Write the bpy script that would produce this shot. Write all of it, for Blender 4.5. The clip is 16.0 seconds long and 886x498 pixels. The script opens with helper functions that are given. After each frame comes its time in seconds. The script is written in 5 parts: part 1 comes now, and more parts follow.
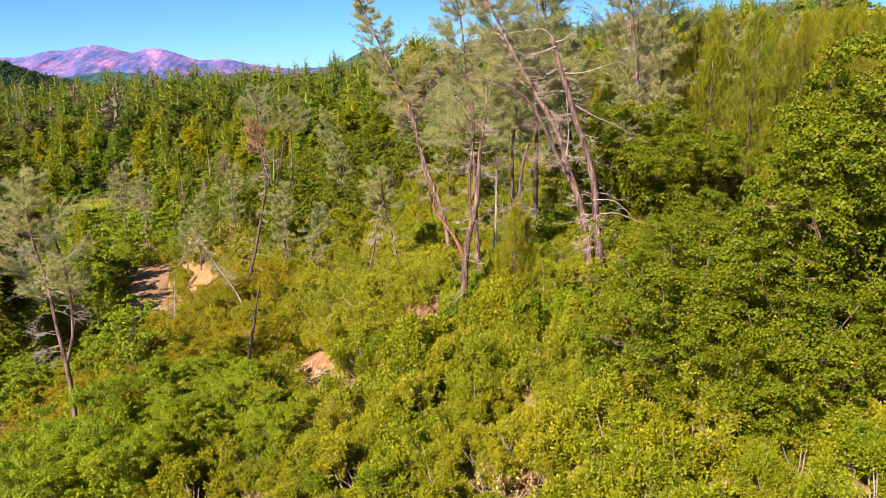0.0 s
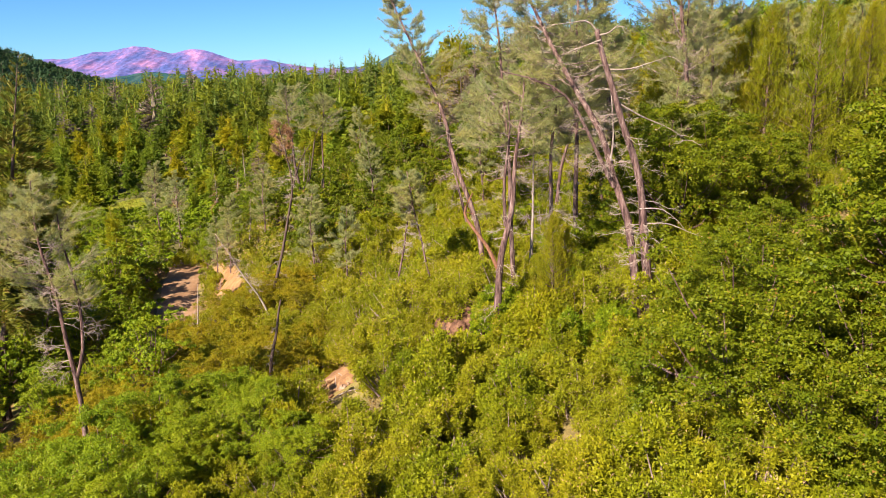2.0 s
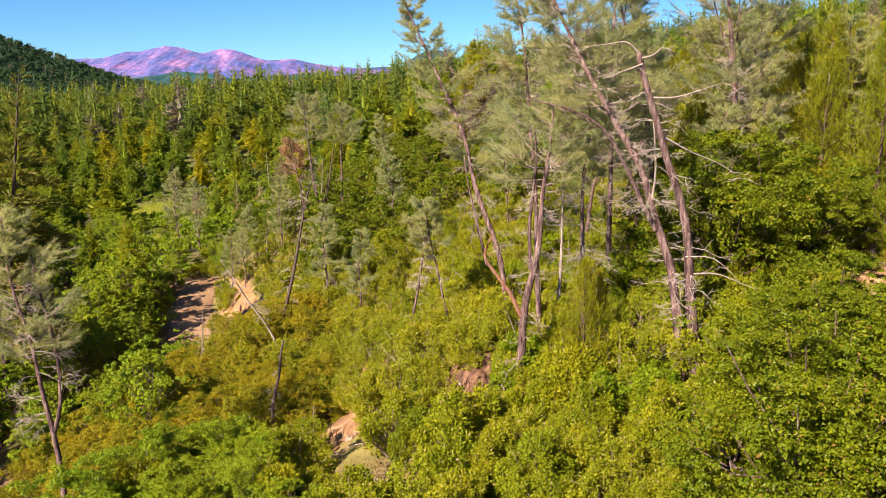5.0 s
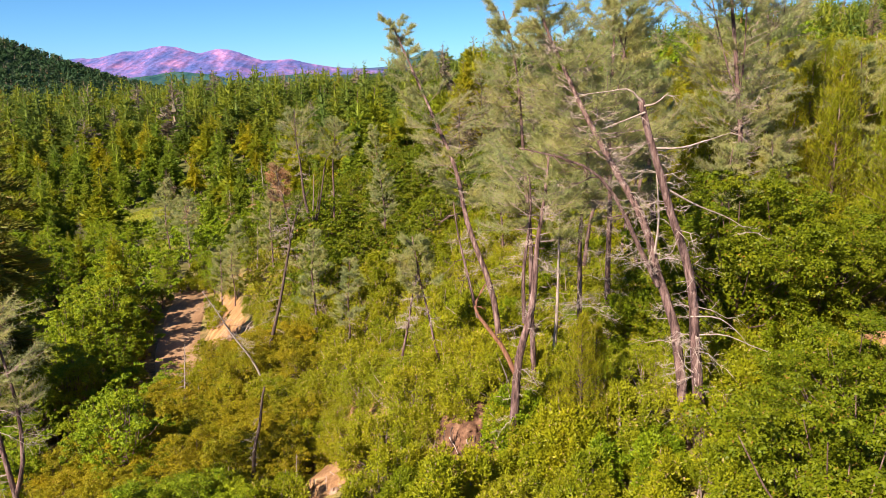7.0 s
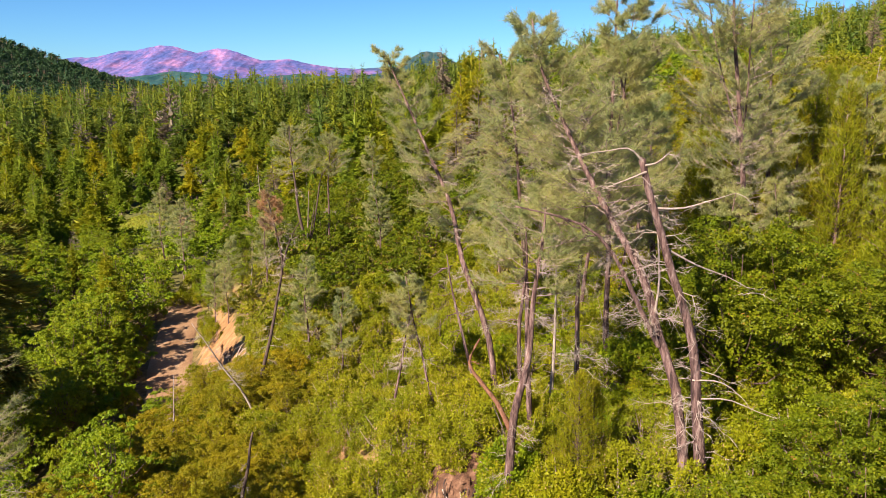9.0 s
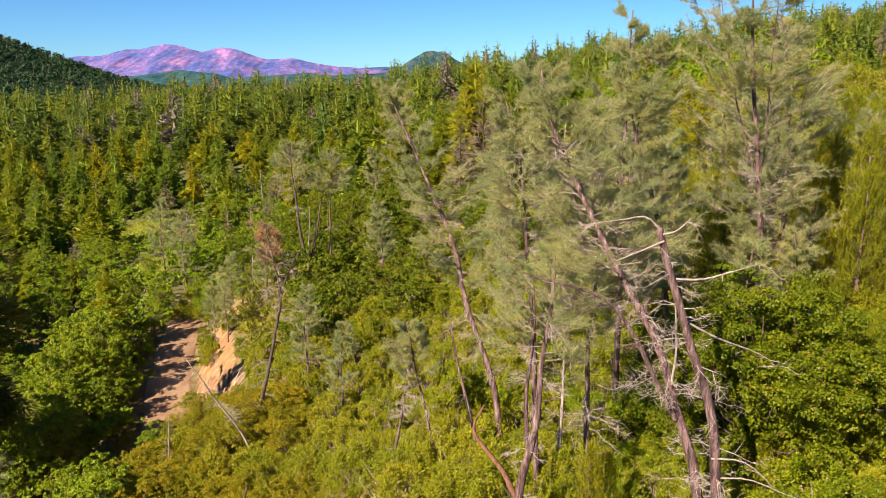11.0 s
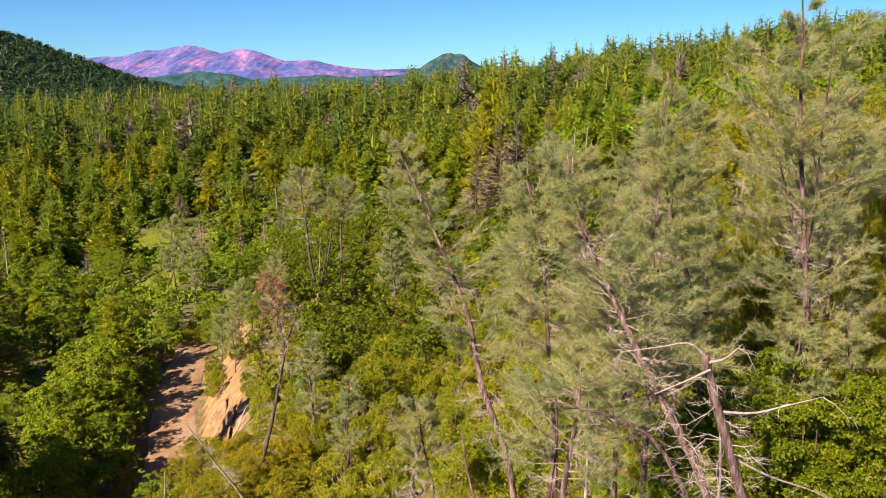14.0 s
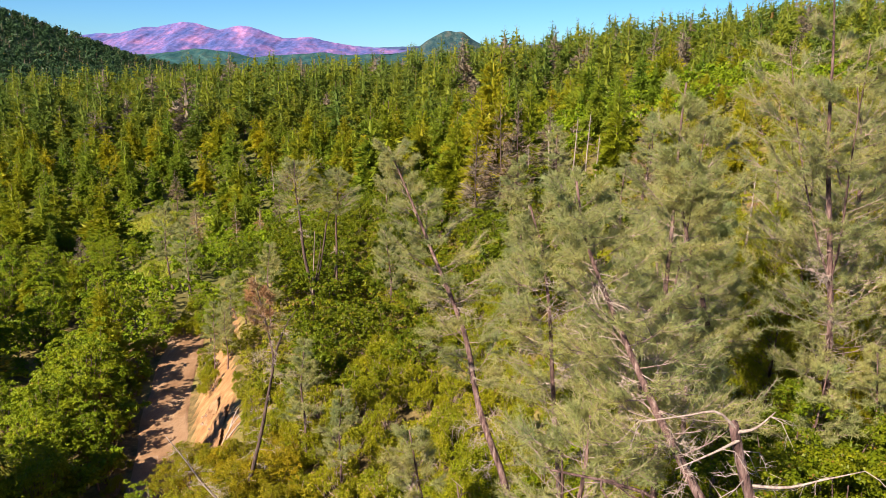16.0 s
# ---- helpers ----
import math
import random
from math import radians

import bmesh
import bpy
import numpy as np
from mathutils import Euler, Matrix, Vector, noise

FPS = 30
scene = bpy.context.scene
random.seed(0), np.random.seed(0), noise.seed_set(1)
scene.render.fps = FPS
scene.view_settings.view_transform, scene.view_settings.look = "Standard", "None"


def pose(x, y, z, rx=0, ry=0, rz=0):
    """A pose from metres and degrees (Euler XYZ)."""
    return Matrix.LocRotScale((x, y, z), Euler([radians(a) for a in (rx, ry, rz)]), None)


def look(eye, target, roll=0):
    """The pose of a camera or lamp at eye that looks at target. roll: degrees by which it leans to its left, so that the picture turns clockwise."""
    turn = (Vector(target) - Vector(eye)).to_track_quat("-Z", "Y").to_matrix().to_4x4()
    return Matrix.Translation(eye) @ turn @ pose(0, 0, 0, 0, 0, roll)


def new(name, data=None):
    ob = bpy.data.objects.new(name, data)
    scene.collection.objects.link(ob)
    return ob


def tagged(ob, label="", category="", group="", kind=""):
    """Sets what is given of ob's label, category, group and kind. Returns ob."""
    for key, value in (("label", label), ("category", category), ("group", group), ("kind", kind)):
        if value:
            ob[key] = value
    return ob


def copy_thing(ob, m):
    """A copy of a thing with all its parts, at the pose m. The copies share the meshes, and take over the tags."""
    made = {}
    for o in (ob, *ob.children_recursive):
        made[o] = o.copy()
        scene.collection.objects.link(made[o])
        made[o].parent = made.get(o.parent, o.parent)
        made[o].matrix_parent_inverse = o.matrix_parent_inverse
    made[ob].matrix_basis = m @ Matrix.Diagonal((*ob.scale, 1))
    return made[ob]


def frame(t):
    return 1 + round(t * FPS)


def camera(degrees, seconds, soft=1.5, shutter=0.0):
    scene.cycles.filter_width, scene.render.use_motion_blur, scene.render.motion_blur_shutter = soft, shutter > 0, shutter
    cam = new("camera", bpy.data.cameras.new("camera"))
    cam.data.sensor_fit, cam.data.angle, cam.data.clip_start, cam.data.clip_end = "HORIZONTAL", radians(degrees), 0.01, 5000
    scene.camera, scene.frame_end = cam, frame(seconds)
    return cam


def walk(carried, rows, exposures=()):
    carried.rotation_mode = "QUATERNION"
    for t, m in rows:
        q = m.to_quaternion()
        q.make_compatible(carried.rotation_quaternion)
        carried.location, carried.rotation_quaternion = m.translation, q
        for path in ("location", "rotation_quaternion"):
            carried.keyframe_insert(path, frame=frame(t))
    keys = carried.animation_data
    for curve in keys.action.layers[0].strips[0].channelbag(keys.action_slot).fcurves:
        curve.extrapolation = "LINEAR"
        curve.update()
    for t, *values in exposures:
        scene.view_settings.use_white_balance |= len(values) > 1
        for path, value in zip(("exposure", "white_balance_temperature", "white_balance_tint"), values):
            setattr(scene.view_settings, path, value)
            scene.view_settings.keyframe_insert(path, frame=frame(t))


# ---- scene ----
cam = camera(60.0, 16.0, soft=0.8)
PATH = [
    (0, (-1.62, -8.439, 10.673), (-1.44, -6.501, 10.215), -0.6),
    (0.5, (-1.525, -7.679, 10.634), (-1.358, -5.739, 10.176), -0.7),
    (1, (-1.437, -6.953, 10.623), (-1.317, -5.01, 10.165), -0.9),
    (1.5, (-1.306, -6.187, 10.577), (-1.188, -4.244, 10.119), -0.8),
    (2, (-1.196, -5.437, 10.567), (-1.107, -3.493, 10.108), -0.9),
    (2.5, (-1.067, -4.715, 10.543), (-1.05, -2.768, 10.086), -1.1),
    (3, (-0.95, -3.908, 10.545), (-0.936, -1.961, 10.088), -1.0),
    (3.5, (-0.83, -3.095, 10.767), (-0.814, -1.148, 10.31), -1.0),
    (4, (-0.709, -2.302, 11.016), (-0.69, -0.355, 10.559), -0.9),
    (4.2, (-0.677, -2.059, 11.046), (-0.659, -0.112, 10.591), -0.7),
    (6.3, (-0.344, 0.777, 12.611), (-0.315, 2.722, 12.146), -1.0),
    (6.5, (-0.275, 0.996, 12.685), (-0.247, 2.943, 12.225), -0.9),
    (7, (-0.169, 1.515, 13.102), (-0.14, 3.461, 12.644), -0.7),
    (7.5, (-0.107, 1.933, 13.5), (-0.076, 3.879, 13.043), -0.6),
    (8, (-0.044, 2.333, 13.927), (-0.011, 4.279, 13.47), -0.5),
    (8.5, (0.001, 2.653, 14.362), (0.034, 4.6, 13.905), -0.5),
    (9, (0.052, 2.993, 14.846), (0.087, 4.94, 14.389), -0.4),
    (9.2, (0.092, 3.263, 15.044), (0.129, 5.209, 14.584), -0.3),
    (11.3, (0.137, 5.326, 16.824), (0.156, 7.273, 16.365), -0.3),
    (11.5, (0.161, 5.497, 16.925), (0.174, 7.444, 16.469), -0.3),
    (12, (0.206, 6.093, 17.343), (0.212, 8.041, 16.888), -0.2),
    (12.5, (0.203, 6.636, 17.763), (0.2, 8.583, 17.309), -0.1),
    (13, (0.236, 7.378, 18.18), (0.224, 9.326, 17.726), -0.1),
    (13.5, (0.273, 8.112, 18.62), (0.258, 10.059, 18.165), -0.1),
    (14, (0.306, 8.798, 19.087), (0.29, 10.746, 18.632), -0.0),
    (14.5, (0.341, 9.481, 19.577), (0.322, 11.429, 19.123), 0.0),
    (15, (0.373, 10.253, 19.952), (0.356, 12.2, 19.496), 0.1),
    (15.5, (0.4, 10.936, 20.132), (0.384, 12.883, 19.675), 0.1),
    (16, (0.418, 11.573, 20.161), (0.404, 13.508, 19.653), 0.2),
]
walk(cam, [(t, look(e, g, r)) for t, e, g, r in PATH], exposures=[(0.0, 1.5), (3.0, 1.5), (8.0, 1.41), (12.0, 1.34), (16.0, 1.34)])

# ---- world and sun ----
SUN_AZ, SUN_EL = radians(222), radians(38)      # compass bearing of the sun (0 = +y, 90 = +x) and its height
world = bpy.data.worlds.new("sky")
scene.world = world
world.use_nodes = True
wn, wl = world.node_tree.nodes, world.node_tree.links
sky = wn.new("ShaderNodeTexSky")
sky.sky_type, sky.sun_disc = "NISHITA", False
sky.sun_elevation, sky.sun_rotation = SUN_EL, SUN_AZ
sky.altitude, sky.air_density, sky.dust_density, sky.ozone_density = 2500, 1.0, 0.0, 3.0
tint = wn.new("ShaderNodeMix")
tint.data_type, tint.blend_type = "RGBA", "MULTIPLY"
tint.inputs[0].default_value, tint.inputs[7].default_value = 1.0, (0.5, 0.88, 1.25, 1)
wl.new(sky.outputs[0], tint.inputs[6])
wl.new(tint.outputs[2], wn["Background"].inputs[0])
wn["Background"].inputs[1].default_value = 0.042
sun_data = bpy.data.lights.new("sun", "SUN")
sun_data.energy, sun_data.angle, sun_data.color = 5.1, radians(0.53), (1.0, 0.89, 0.72)
sun = new("sun", sun_data)
toward = Vector((math.sin(SUN_AZ) * math.cos(SUN_EL), math.cos(SUN_AZ) * math.cos(SUN_EL), math.sin(SUN_EL)))
sun.matrix_world = look(toward * 100, (0, 0, 0))


# ---- materials ----
def mat_new(name):
    m = bpy.data.materials.new(name)
    m.use_nodes = True
    m.node_tree.nodes.clear()
    return m, m.node_tree.nodes, m.node_tree.links


def ramp(nodes, links, source, stops):
    r = nodes.new("ShaderNodeValToRGB")
    while len(r.color_ramp.elements) < len(stops):
        r.color_ramp.elements.new(0.5)
    for e, (p, c) in zip(r.color_ramp.elements, stops):
        e.position, e.color = p, (*c, 1)
    links.new(source, r.inputs[0])
    return r.outputs[0]


def noise_tex(nodes, links, scale, detail=4.0, rough=0.6, coords=None, stretch=None):
    n = nodes.new("ShaderNodeTexNoise")
    n.inputs["Scale"].default_value, n.inputs["Detail"].default_value, n.inputs["Roughness"].default_value = scale, detail, rough
    src = coords or nodes.new("ShaderNodeNewGeometry").outputs["Position"]
    if stretch:
        mp = nodes.new("ShaderNodeMapping")
        mp.inputs["Scale"].default_value = stretch
        links.new(src, mp.inputs[0])
        src = mp.outputs[0]
    links.new(src, n.inputs["Vector"])
    return n.outputs[0]


def mix_col(nodes, links, fac, a, b, mode="MIX"):
    m = nodes.new("ShaderNodeMix")
    m.data_type, m.blend_type = "RGBA", mode
    for sock, v in ((m.inputs[0], fac), (m.inputs[6], a), (m.inputs[7], b)):
        if isinstance(v, (int, float)):
            sock.default_value = v
        elif isinstance(v, tuple):
            sock.default_value = (*v, 1)
        else:
            links.new(v, sock)
    return m.outputs[2]


def leaf_mat(name, dark, mid, light, dry=(0.22, 0.12, 0.03), dry_amount=0.03, through_light=0.3, patch=0.5, gloss=0.45, shift=0.6, column=False):
    """Foliage: leaf by leaf, plant by plant and patch by patch variation; some light passes through."""
    m, n, l = mat_new(name)
    geo, info = n.new("ShaderNodeNewGeometry"), n.new("ShaderNodeObjectInfo")
    leaf = ramp(n, l, geo.outputs["Random Per Island"], [(0.0, dark), (0.45, mid), (1.0 - dry_amount - 0.02, light), (1.0 - dry_amount, dry), (1.0, dry)])
    blot = noise_tex(n, l, patch, 3.0, 0.6, stretch=(1, 1, 0.12) if column else None)
    shade = ramp(n, l, blot, [(0.3, (0.66, 0.8, 0.8)), (0.7, (1.35, 1.2, 1.0))] if column else [(0.3, (0.72, 0.82, 0.8)), (0.7, (1.25, 1.12, 1.0))])
    col = mix_col(n, l, 1.0, leaf, shade, "MULTIPLY")
    plant_shift = ramp(n, l, info.outputs["Random"], [(0.0, (0.76, 0.92, 0.9)), (0.5, (1.0, 1.0, 1.0)), (1.0, (1.2, 1.12, 0.9))])
    col = mix_col(n, l, shift, col, mix_col(n, l, 1.0, col, plant_shift, "MULTIPLY"))
    p, tr, mx, out = n.new("ShaderNodeBsdfPrincipled"), n.new("ShaderNodeBsdfTranslucent"), n.new("ShaderNodeMixShader"), n.new("ShaderNodeOutputMaterial")
    p.inputs["Roughness"].default_value = gloss
    p.inputs["Specular IOR Level"].default_value = 0.12
    l.new(col, p.inputs["Base Color"])
    l.new(col, tr.inputs["Color"])
    mx.inputs[0].default_value = through_light
    l.new(p.outputs[0], mx.inputs[1])
    l.new(tr.outputs[0], mx.inputs[2])
    l.new(mx.outputs[0], out.inputs[0])
    return m


def rough_mat(name, stops, scale, stretch=None, fine=None, bump=0.4, roughness=0.9, own=True):
    """Bark, wood, soil, rock: coloured noise at two scales with relief."""
    m, n, l = mat_new(name)
    coords = n.new("ShaderNodeTexCoord").outputs["Object"] if own else n.new("ShaderNodeNewGeometry").outputs["Position"]
    big = noise_tex(n, l, scale, 5.0, 0.65, coords, stretch)
    small = noise_tex(n, l, fine or scale * 9, 4.0, 0.7, coords, stretch)
    col = ramp(n, l, big, stops)
    grain = ramp(n, l, small, [(0.3, (0.62, 0.6, 0.58)), (0.65, (1.15, 1.13, 1.1))])
    col = mix_col(n, l, 1.0, col, grain, "MULTIPLY")
    p, b, out = n.new("ShaderNodeBsdfPrincipled"), n.new("ShaderNodeBump"), n.new("ShaderNodeOutputMaterial")
    p.inputs["Roughness"].default_value = roughness
    p.inputs["Specular IOR Level"].default_value = 0.15
    b.inputs["Strength"].default_value, b.inputs["Distance"].default_value = bump, 0.05
    l.new(small, b.inputs["Height"])
    l.new(b.outputs[0], p.inputs["Normal"])
    l.new(col, p.inputs["Base Color"])
    l.new(p.outputs[0], out.inputs[0])
    return m


M_MANZ = leaf_mat("olive_leaves", (0.195, 0.198, 0.008), (0.248, 0.248, 0.01), (0.29, 0.282, 0.014), dry=(0.42, 0.28, 0.16), dry_amount=0.03, through_light=0.28, patch=0.35, shift=0.35)
M_SCRUB = leaf_mat("green_leaves", (0.15, 0.163, 0.005), (0.215, 0.225, 0.008), (0.28, 0.28, 0.012), dry=(0.36, 0.24, 0.13), dry_amount=0.012, through_light=0.28)
M_OAK = leaf_mat("oak_leaves", (0.078, 0.104, 0.004), (0.118, 0.144, 0.005), (0.17, 0.192, 0.009), dry_amount=0.012)
M_OLIVE = leaf_mat("dull_olive_leaves", (0.14, 0.142, 0.008), (0.185, 0.183, 0.01), (0.23, 0.22, 0.013), dry=(0.34, 0.22, 0.14), dry_amount=0.05)
M_BRIGHT = leaf_mat("bright_leaves", (0.127, 0.171, 0.007), (0.189, 0.24, 0.009), (0.264, 0.308, 0.013), dry_amount=0.006)
M_GOLD = leaf_mat("golden_leaves", (0.17, 0.148, 0.006), (0.255, 0.213, 0.008), (0.33, 0.265, 0.012), dry_amount=0.03)
M_FIR = leaf_mat("fir_needles", (0.167, 0.221, 0.019), (0.195, 0.244, 0.022), (0.221, 0.268, 0.024), dry_amount=0.004, through_light=0.4, patch=0.13, column=True)
M_YELLOWPINE = leaf_mat("yellow_pine_needles", (0.222, 0.227, 0.012), (0.281, 0.275, 0.014), (0.338, 0.319, 0.018), dry_amount=0.012, through_light=0.4, patch=0.13, column=True)
M_OLDPINE = leaf_mat("old_pine_needles", (0.12, 0.122, 0.018), (0.165, 0.162, 0.024), (0.21, 0.2, 0.032), dry_amount=0.05, through_light=0.3)
M_YOUNG = leaf_mat("young_pine_needles", (0.185, 0.192, 0.01), (0.25, 0.248, 0.013), (0.33, 0.31, 0.018), dry_amount=0.03, through_light=0.45, patch=0.3)
M_FARPINE = leaf_mat("olive_pine_needles", (0.207, 0.218, 0.022), (0.229, 0.236, 0.023), (0.249, 0.253, 0.028), dry_amount=0.004, through_light=0.4, patch=0.12, column=True)
# Side ridge foliage, firs then broadleaf: deep greens with blue haze mixed in.
M_FARFIR = leaf_mat("hazed_ridge_needles", (0.028, 0.05, 0.018), (0.036, 0.06, 0.021), (0.047, 0.074, 0.026), dry_amount=0.002, through_light=0.08, patch=0.02)
M_RIDGE = leaf_mat("hazed_ridge_leaves", (0.022, 0.05, 0.022), (0.032, 0.066, 0.028), (0.045, 0.083, 0.034), dry_amount=0.002, through_light=0.1, patch=0.02)
# Firs of the far slope, their green tinted slightly bluish in place of haze.
M_DEEPFIR = leaf_mat("hazed_fir_needles", (0.126, 0.167, 0.026), (0.143, 0.184, 0.029), (0.159, 0.2, 0.033), dry_amount=0.004, through_light=0.4, patch=0.12, column=True)
M_GREY = leaf_mat("grey_pine_needles", (0.33, 0.342, 0.14), (0.412, 0.418, 0.176), (0.5, 0.498, 0.225), dry=(0.45, 0.34, 0.22), dry_amount=0.04, through_light=0.6, patch=0.5, shift=0.25)
M_RUST = leaf_mat("dead_needles", (0.22, 0.12, 0.075), (0.34, 0.2, 0.125), (0.45, 0.29, 0.18), dry_amount=0.2, through_light=0.15)
M_BROWN = leaf_mat("brown_needles", (0.16, 0.115, 0.085), (0.21, 0.15, 0.115), (0.27, 0.2, 0.155), dry=(0.3, 0.22, 0.17), dry_amount=0.1, through_light=0.2)
M_STRAW = leaf_mat("dead_twigs", (0.16, 0.11, 0.06), (0.3, 0.21, 0.12), (0.45, 0.34, 0.2), dry_amount=0.2, through_light=0.1)
M_GRASS = leaf_mat("dry_grass_blades", (0.22, 0.27, 0.03), (0.34, 0.36, 0.045), (0.42, 0.39, 0.06), dry_amount=0.1, through_light=0.3)
M_BARK = rough_mat("pine_bark", [(0.34, (0.04, 0.024, 0.024)), (0.48, (0.14, 0.082, 0.078)), (0.58, (0.24, 0.15, 0.14)), (0.72, (0.42, 0.31, 0.29))], 2.2, (3, 3, 0.5), fine=13.0, bump=1.0)
M_REDBARK = rough_mat("reddish_bark", [(0.25, (0.14, 0.06, 0.04)), (0.5, (0.3, 0.14, 0.09)), (0.75, (0.4, 0.22, 0.15))], 2.2, (3, 3, 0.7), bump=0.8)
M_DARKBARK = rough_mat("charred_bark", [(0.3, (0.05, 0.035, 0.032)), (0.6, (0.13, 0.085, 0.075)), (0.85, (0.24, 0.17, 0.14))], 2.5, (3, 3, 0.6), bump=0.8)
M_DEAD = rough_mat("weathered_wood", [(0.3, (0.22, 0.155, 0.14)), (0.55, (0.41, 0.32, 0.285)), (0.8, (0.58, 0.49, 0.43))], 3.0, (4, 4, 0.6), bump=0.4)
M_TWIG = rough_mat("grey_twigs", [(0.3, (0.19, 0.125, 0.12)), (0.7, (0.4, 0.29, 0.28))], 3.0, bump=0.3)


def ground_material():
    m, n, l = mat_new("hillside_soil")
    litter = ramp(n, l, noise_tex(n, l, 1.3, 6.0, 0.7), [(0.3, (0.07, 0.05, 0.02)), (0.5, (0.16, 0.11, 0.05)), (0.7, (0.3, 0.2, 0.09))])
    soil = ramp(n, l, noise_tex(n, l, 0.8, 7.0, 0.65), [(0.25, (0.2, 0.09, 0.04)), (0.5, (0.36, 0.19, 0.085)), (0.75, (0.52, 0.32, 0.16))])
    grass = ramp(n, l, noise_tex(n, l, 0.5, 6.0, 0.7), [(0.3, (0.12, 0.1, 0.03)), (0.6, (0.27, 0.21, 0.07)), (0.8, (0.42, 0.33, 0.14))])
    bare = ramp(n, l, noise_tex(n, l, 0.3, 4.0, 0.6), [(0.6, (0, 0, 0)), (0.72, (1, 1, 1))])
    green = ramp(n, l, noise_tex(n, l, 0.05, 2.0, 0.5), [(0.4, (0, 0, 0)), (0.6, (1, 1, 1))])
    col = mix_col(n, l, green, litter, grass)
    col = mix_col(n, l, bare, col, soil)
    steep = n.new("ShaderNodeSeparateXYZ")
    l.new(n.new("ShaderNodeNewGeometry").outputs["True Normal"], steep.inputs[0])
    cut = ramp(n, l, steep.outputs[2], [(0.8, (1, 1, 1)), (0.88, (0, 0, 0))])
    col = mix_col(n, l, cut, col, soil)
    place = n.new("ShaderNodeSeparateXYZ")
    floor_green = ramp(n, l, noise_tex(n, l, 0.4, 5.0, 0.7), [(0.3, (0.07, 0.085, 0.02)), (0.7, (0.15, 0.16, 0.04))])
    valley = n.new("ShaderNodeMapRange")
    valley.inputs[1].default_value, valley.inputs[2].default_value, valley.inputs[4].default_value = 112, 150, 0.75
    l.new(place.outputs[1], valley.inputs[0])
    col = mix_col(n, l, valley.outputs[0], col, floor_green)
    l.new(n.new("ShaderNodeNewGeometry").outputs["Position"], place.inputs[0])
    reach = n.new("ShaderNodeMapRange")
    reach.inputs[1].default_value, reach.inputs[2].default_value = 560, 720
    l.new(place.outputs[1], reach.inputs[0])
    woods = ramp(n, l, noise_tex(n, l, 0.02, 5.0, 0.7), [(0.35, (0.02, 0.045, 0.02)), (0.65, (0.05, 0.075, 0.03))])
    col = mix_col(n, l, reach.outputs[0], col, woods)
    fine = noise_tex(n, l, 9.0, 6.0, 0.7)
    col = mix_col(n, l, 1.0, col, ramp(n, l, fine, [(0.3, (0.6, 0.6, 0.6)), (0.7, (1.2, 1.2, 1.2))]), "MULTIPLY")
    p, b, out = n.new("ShaderNodeBsdfPrincipled"), n.new("ShaderNodeBump"), n.new("ShaderNodeOutputMaterial")
    p.inputs["Roughness"].default_value = 0.95
    p.inputs["Specular IOR Level"].default_value = 0.1
    b.inputs["Strength"].default_value, b.inputs["Distance"].default_value = 0.6, 0.12
    l.new(fine, b.inputs["Height"])
    l.new(b.outputs[0], p.inputs["Normal"])
    l.new(col, p.inputs["Base Color"])
    l.new(p.outputs[0], out.inputs[0])
    return m


M_GROUND = ground_material()
M_ROAD = rough_mat("dirt_road_soil", [(0.25, (0.2, 0.105, 0.055)), (0.5, (0.3, 0.175, 0.1)), (0.75, (0.42, 0.28, 0.18))], 0.35, (1.6, 0.5, 1), fine=7.0, bump=0.5, own=False)
M_BANK = rough_mat("bank_soil", [(0.28, (0.13, 0.065, 0.035)), (0.5, (0.27, 0.145, 0.075)), (0.72, (0.42, 0.255, 0.145))], 0.9, fine=6.0, bump=0.9, own=False)
# Darker red soil, used on one bank only.
M_DARKSOIL = rough_mat("dark_red_soil", [(0.3, (0.05, 0.026, 0.018)), (0.5, (0.14, 0.07, 0.045)), (0.72, (0.3, 0.17, 0.11))], 1.6, fine=7.0, bump=1.0, own=False)
M_TURF = rough_mat("meadow_turf", [(0.3, (0.15, 0.19, 0.03)), (0.5, (0.26, 0.28, 0.045)), (0.7, (0.38, 0.36, 0.07))], 0.18, fine=2.5, bump=0.3, own=False)
M_PLASTER = rough_mat("painted_boards", [(0.3, (0.36, 0.32, 0.25)), (0.7, (0.48, 0.43, 0.34))], 1.0, bump=0.2)
M_ROOF = rough_mat("pale_metal_roof", [(0.3, (0.2, 0.17, 0.15)), (0.7, (0.3, 0.26, 0.23))], 0.8, bump=0.1, roughness=0.5)
M_ROCK = rough_mat("weathered_rock", [(0.25, (0.14, 0.09, 0.07)), (0.5, (0.3, 0.2, 0.15)), (0.75, (0.45, 0.33, 0.26))], 1.5, bump=0.9)
# Blue-violet carries the haze of distance; pink patches stand for sunlit bare slopes.
M_PEAK = rough_mat("hazed_bare_slopes", [(0.36, (0.06, 0.085, 0.27)), (0.48, (0.11, 0.105, 0.3)), (0.57, (0.18, 0.12, 0.31)), (0.7, (0.38, 0.19, 0.37))], 0.009, stretch=(1, 0.5, 1.6), fine=0.05, bump=0.0, own=False)
# Brush and forest greens of hill and foothills, shifted to blue for distance haze.
M_HILL = rough_mat("hazed_brushy_slopes", [(0.36, (0.014, 0.042, 0.06)), (0.5, (0.028, 0.062, 0.068)), (0.64, (0.07, 0.085, 0.08))], 0.03, stretch=(1, 0.4, 1), fine=0.12, bump=0.0, own=False)
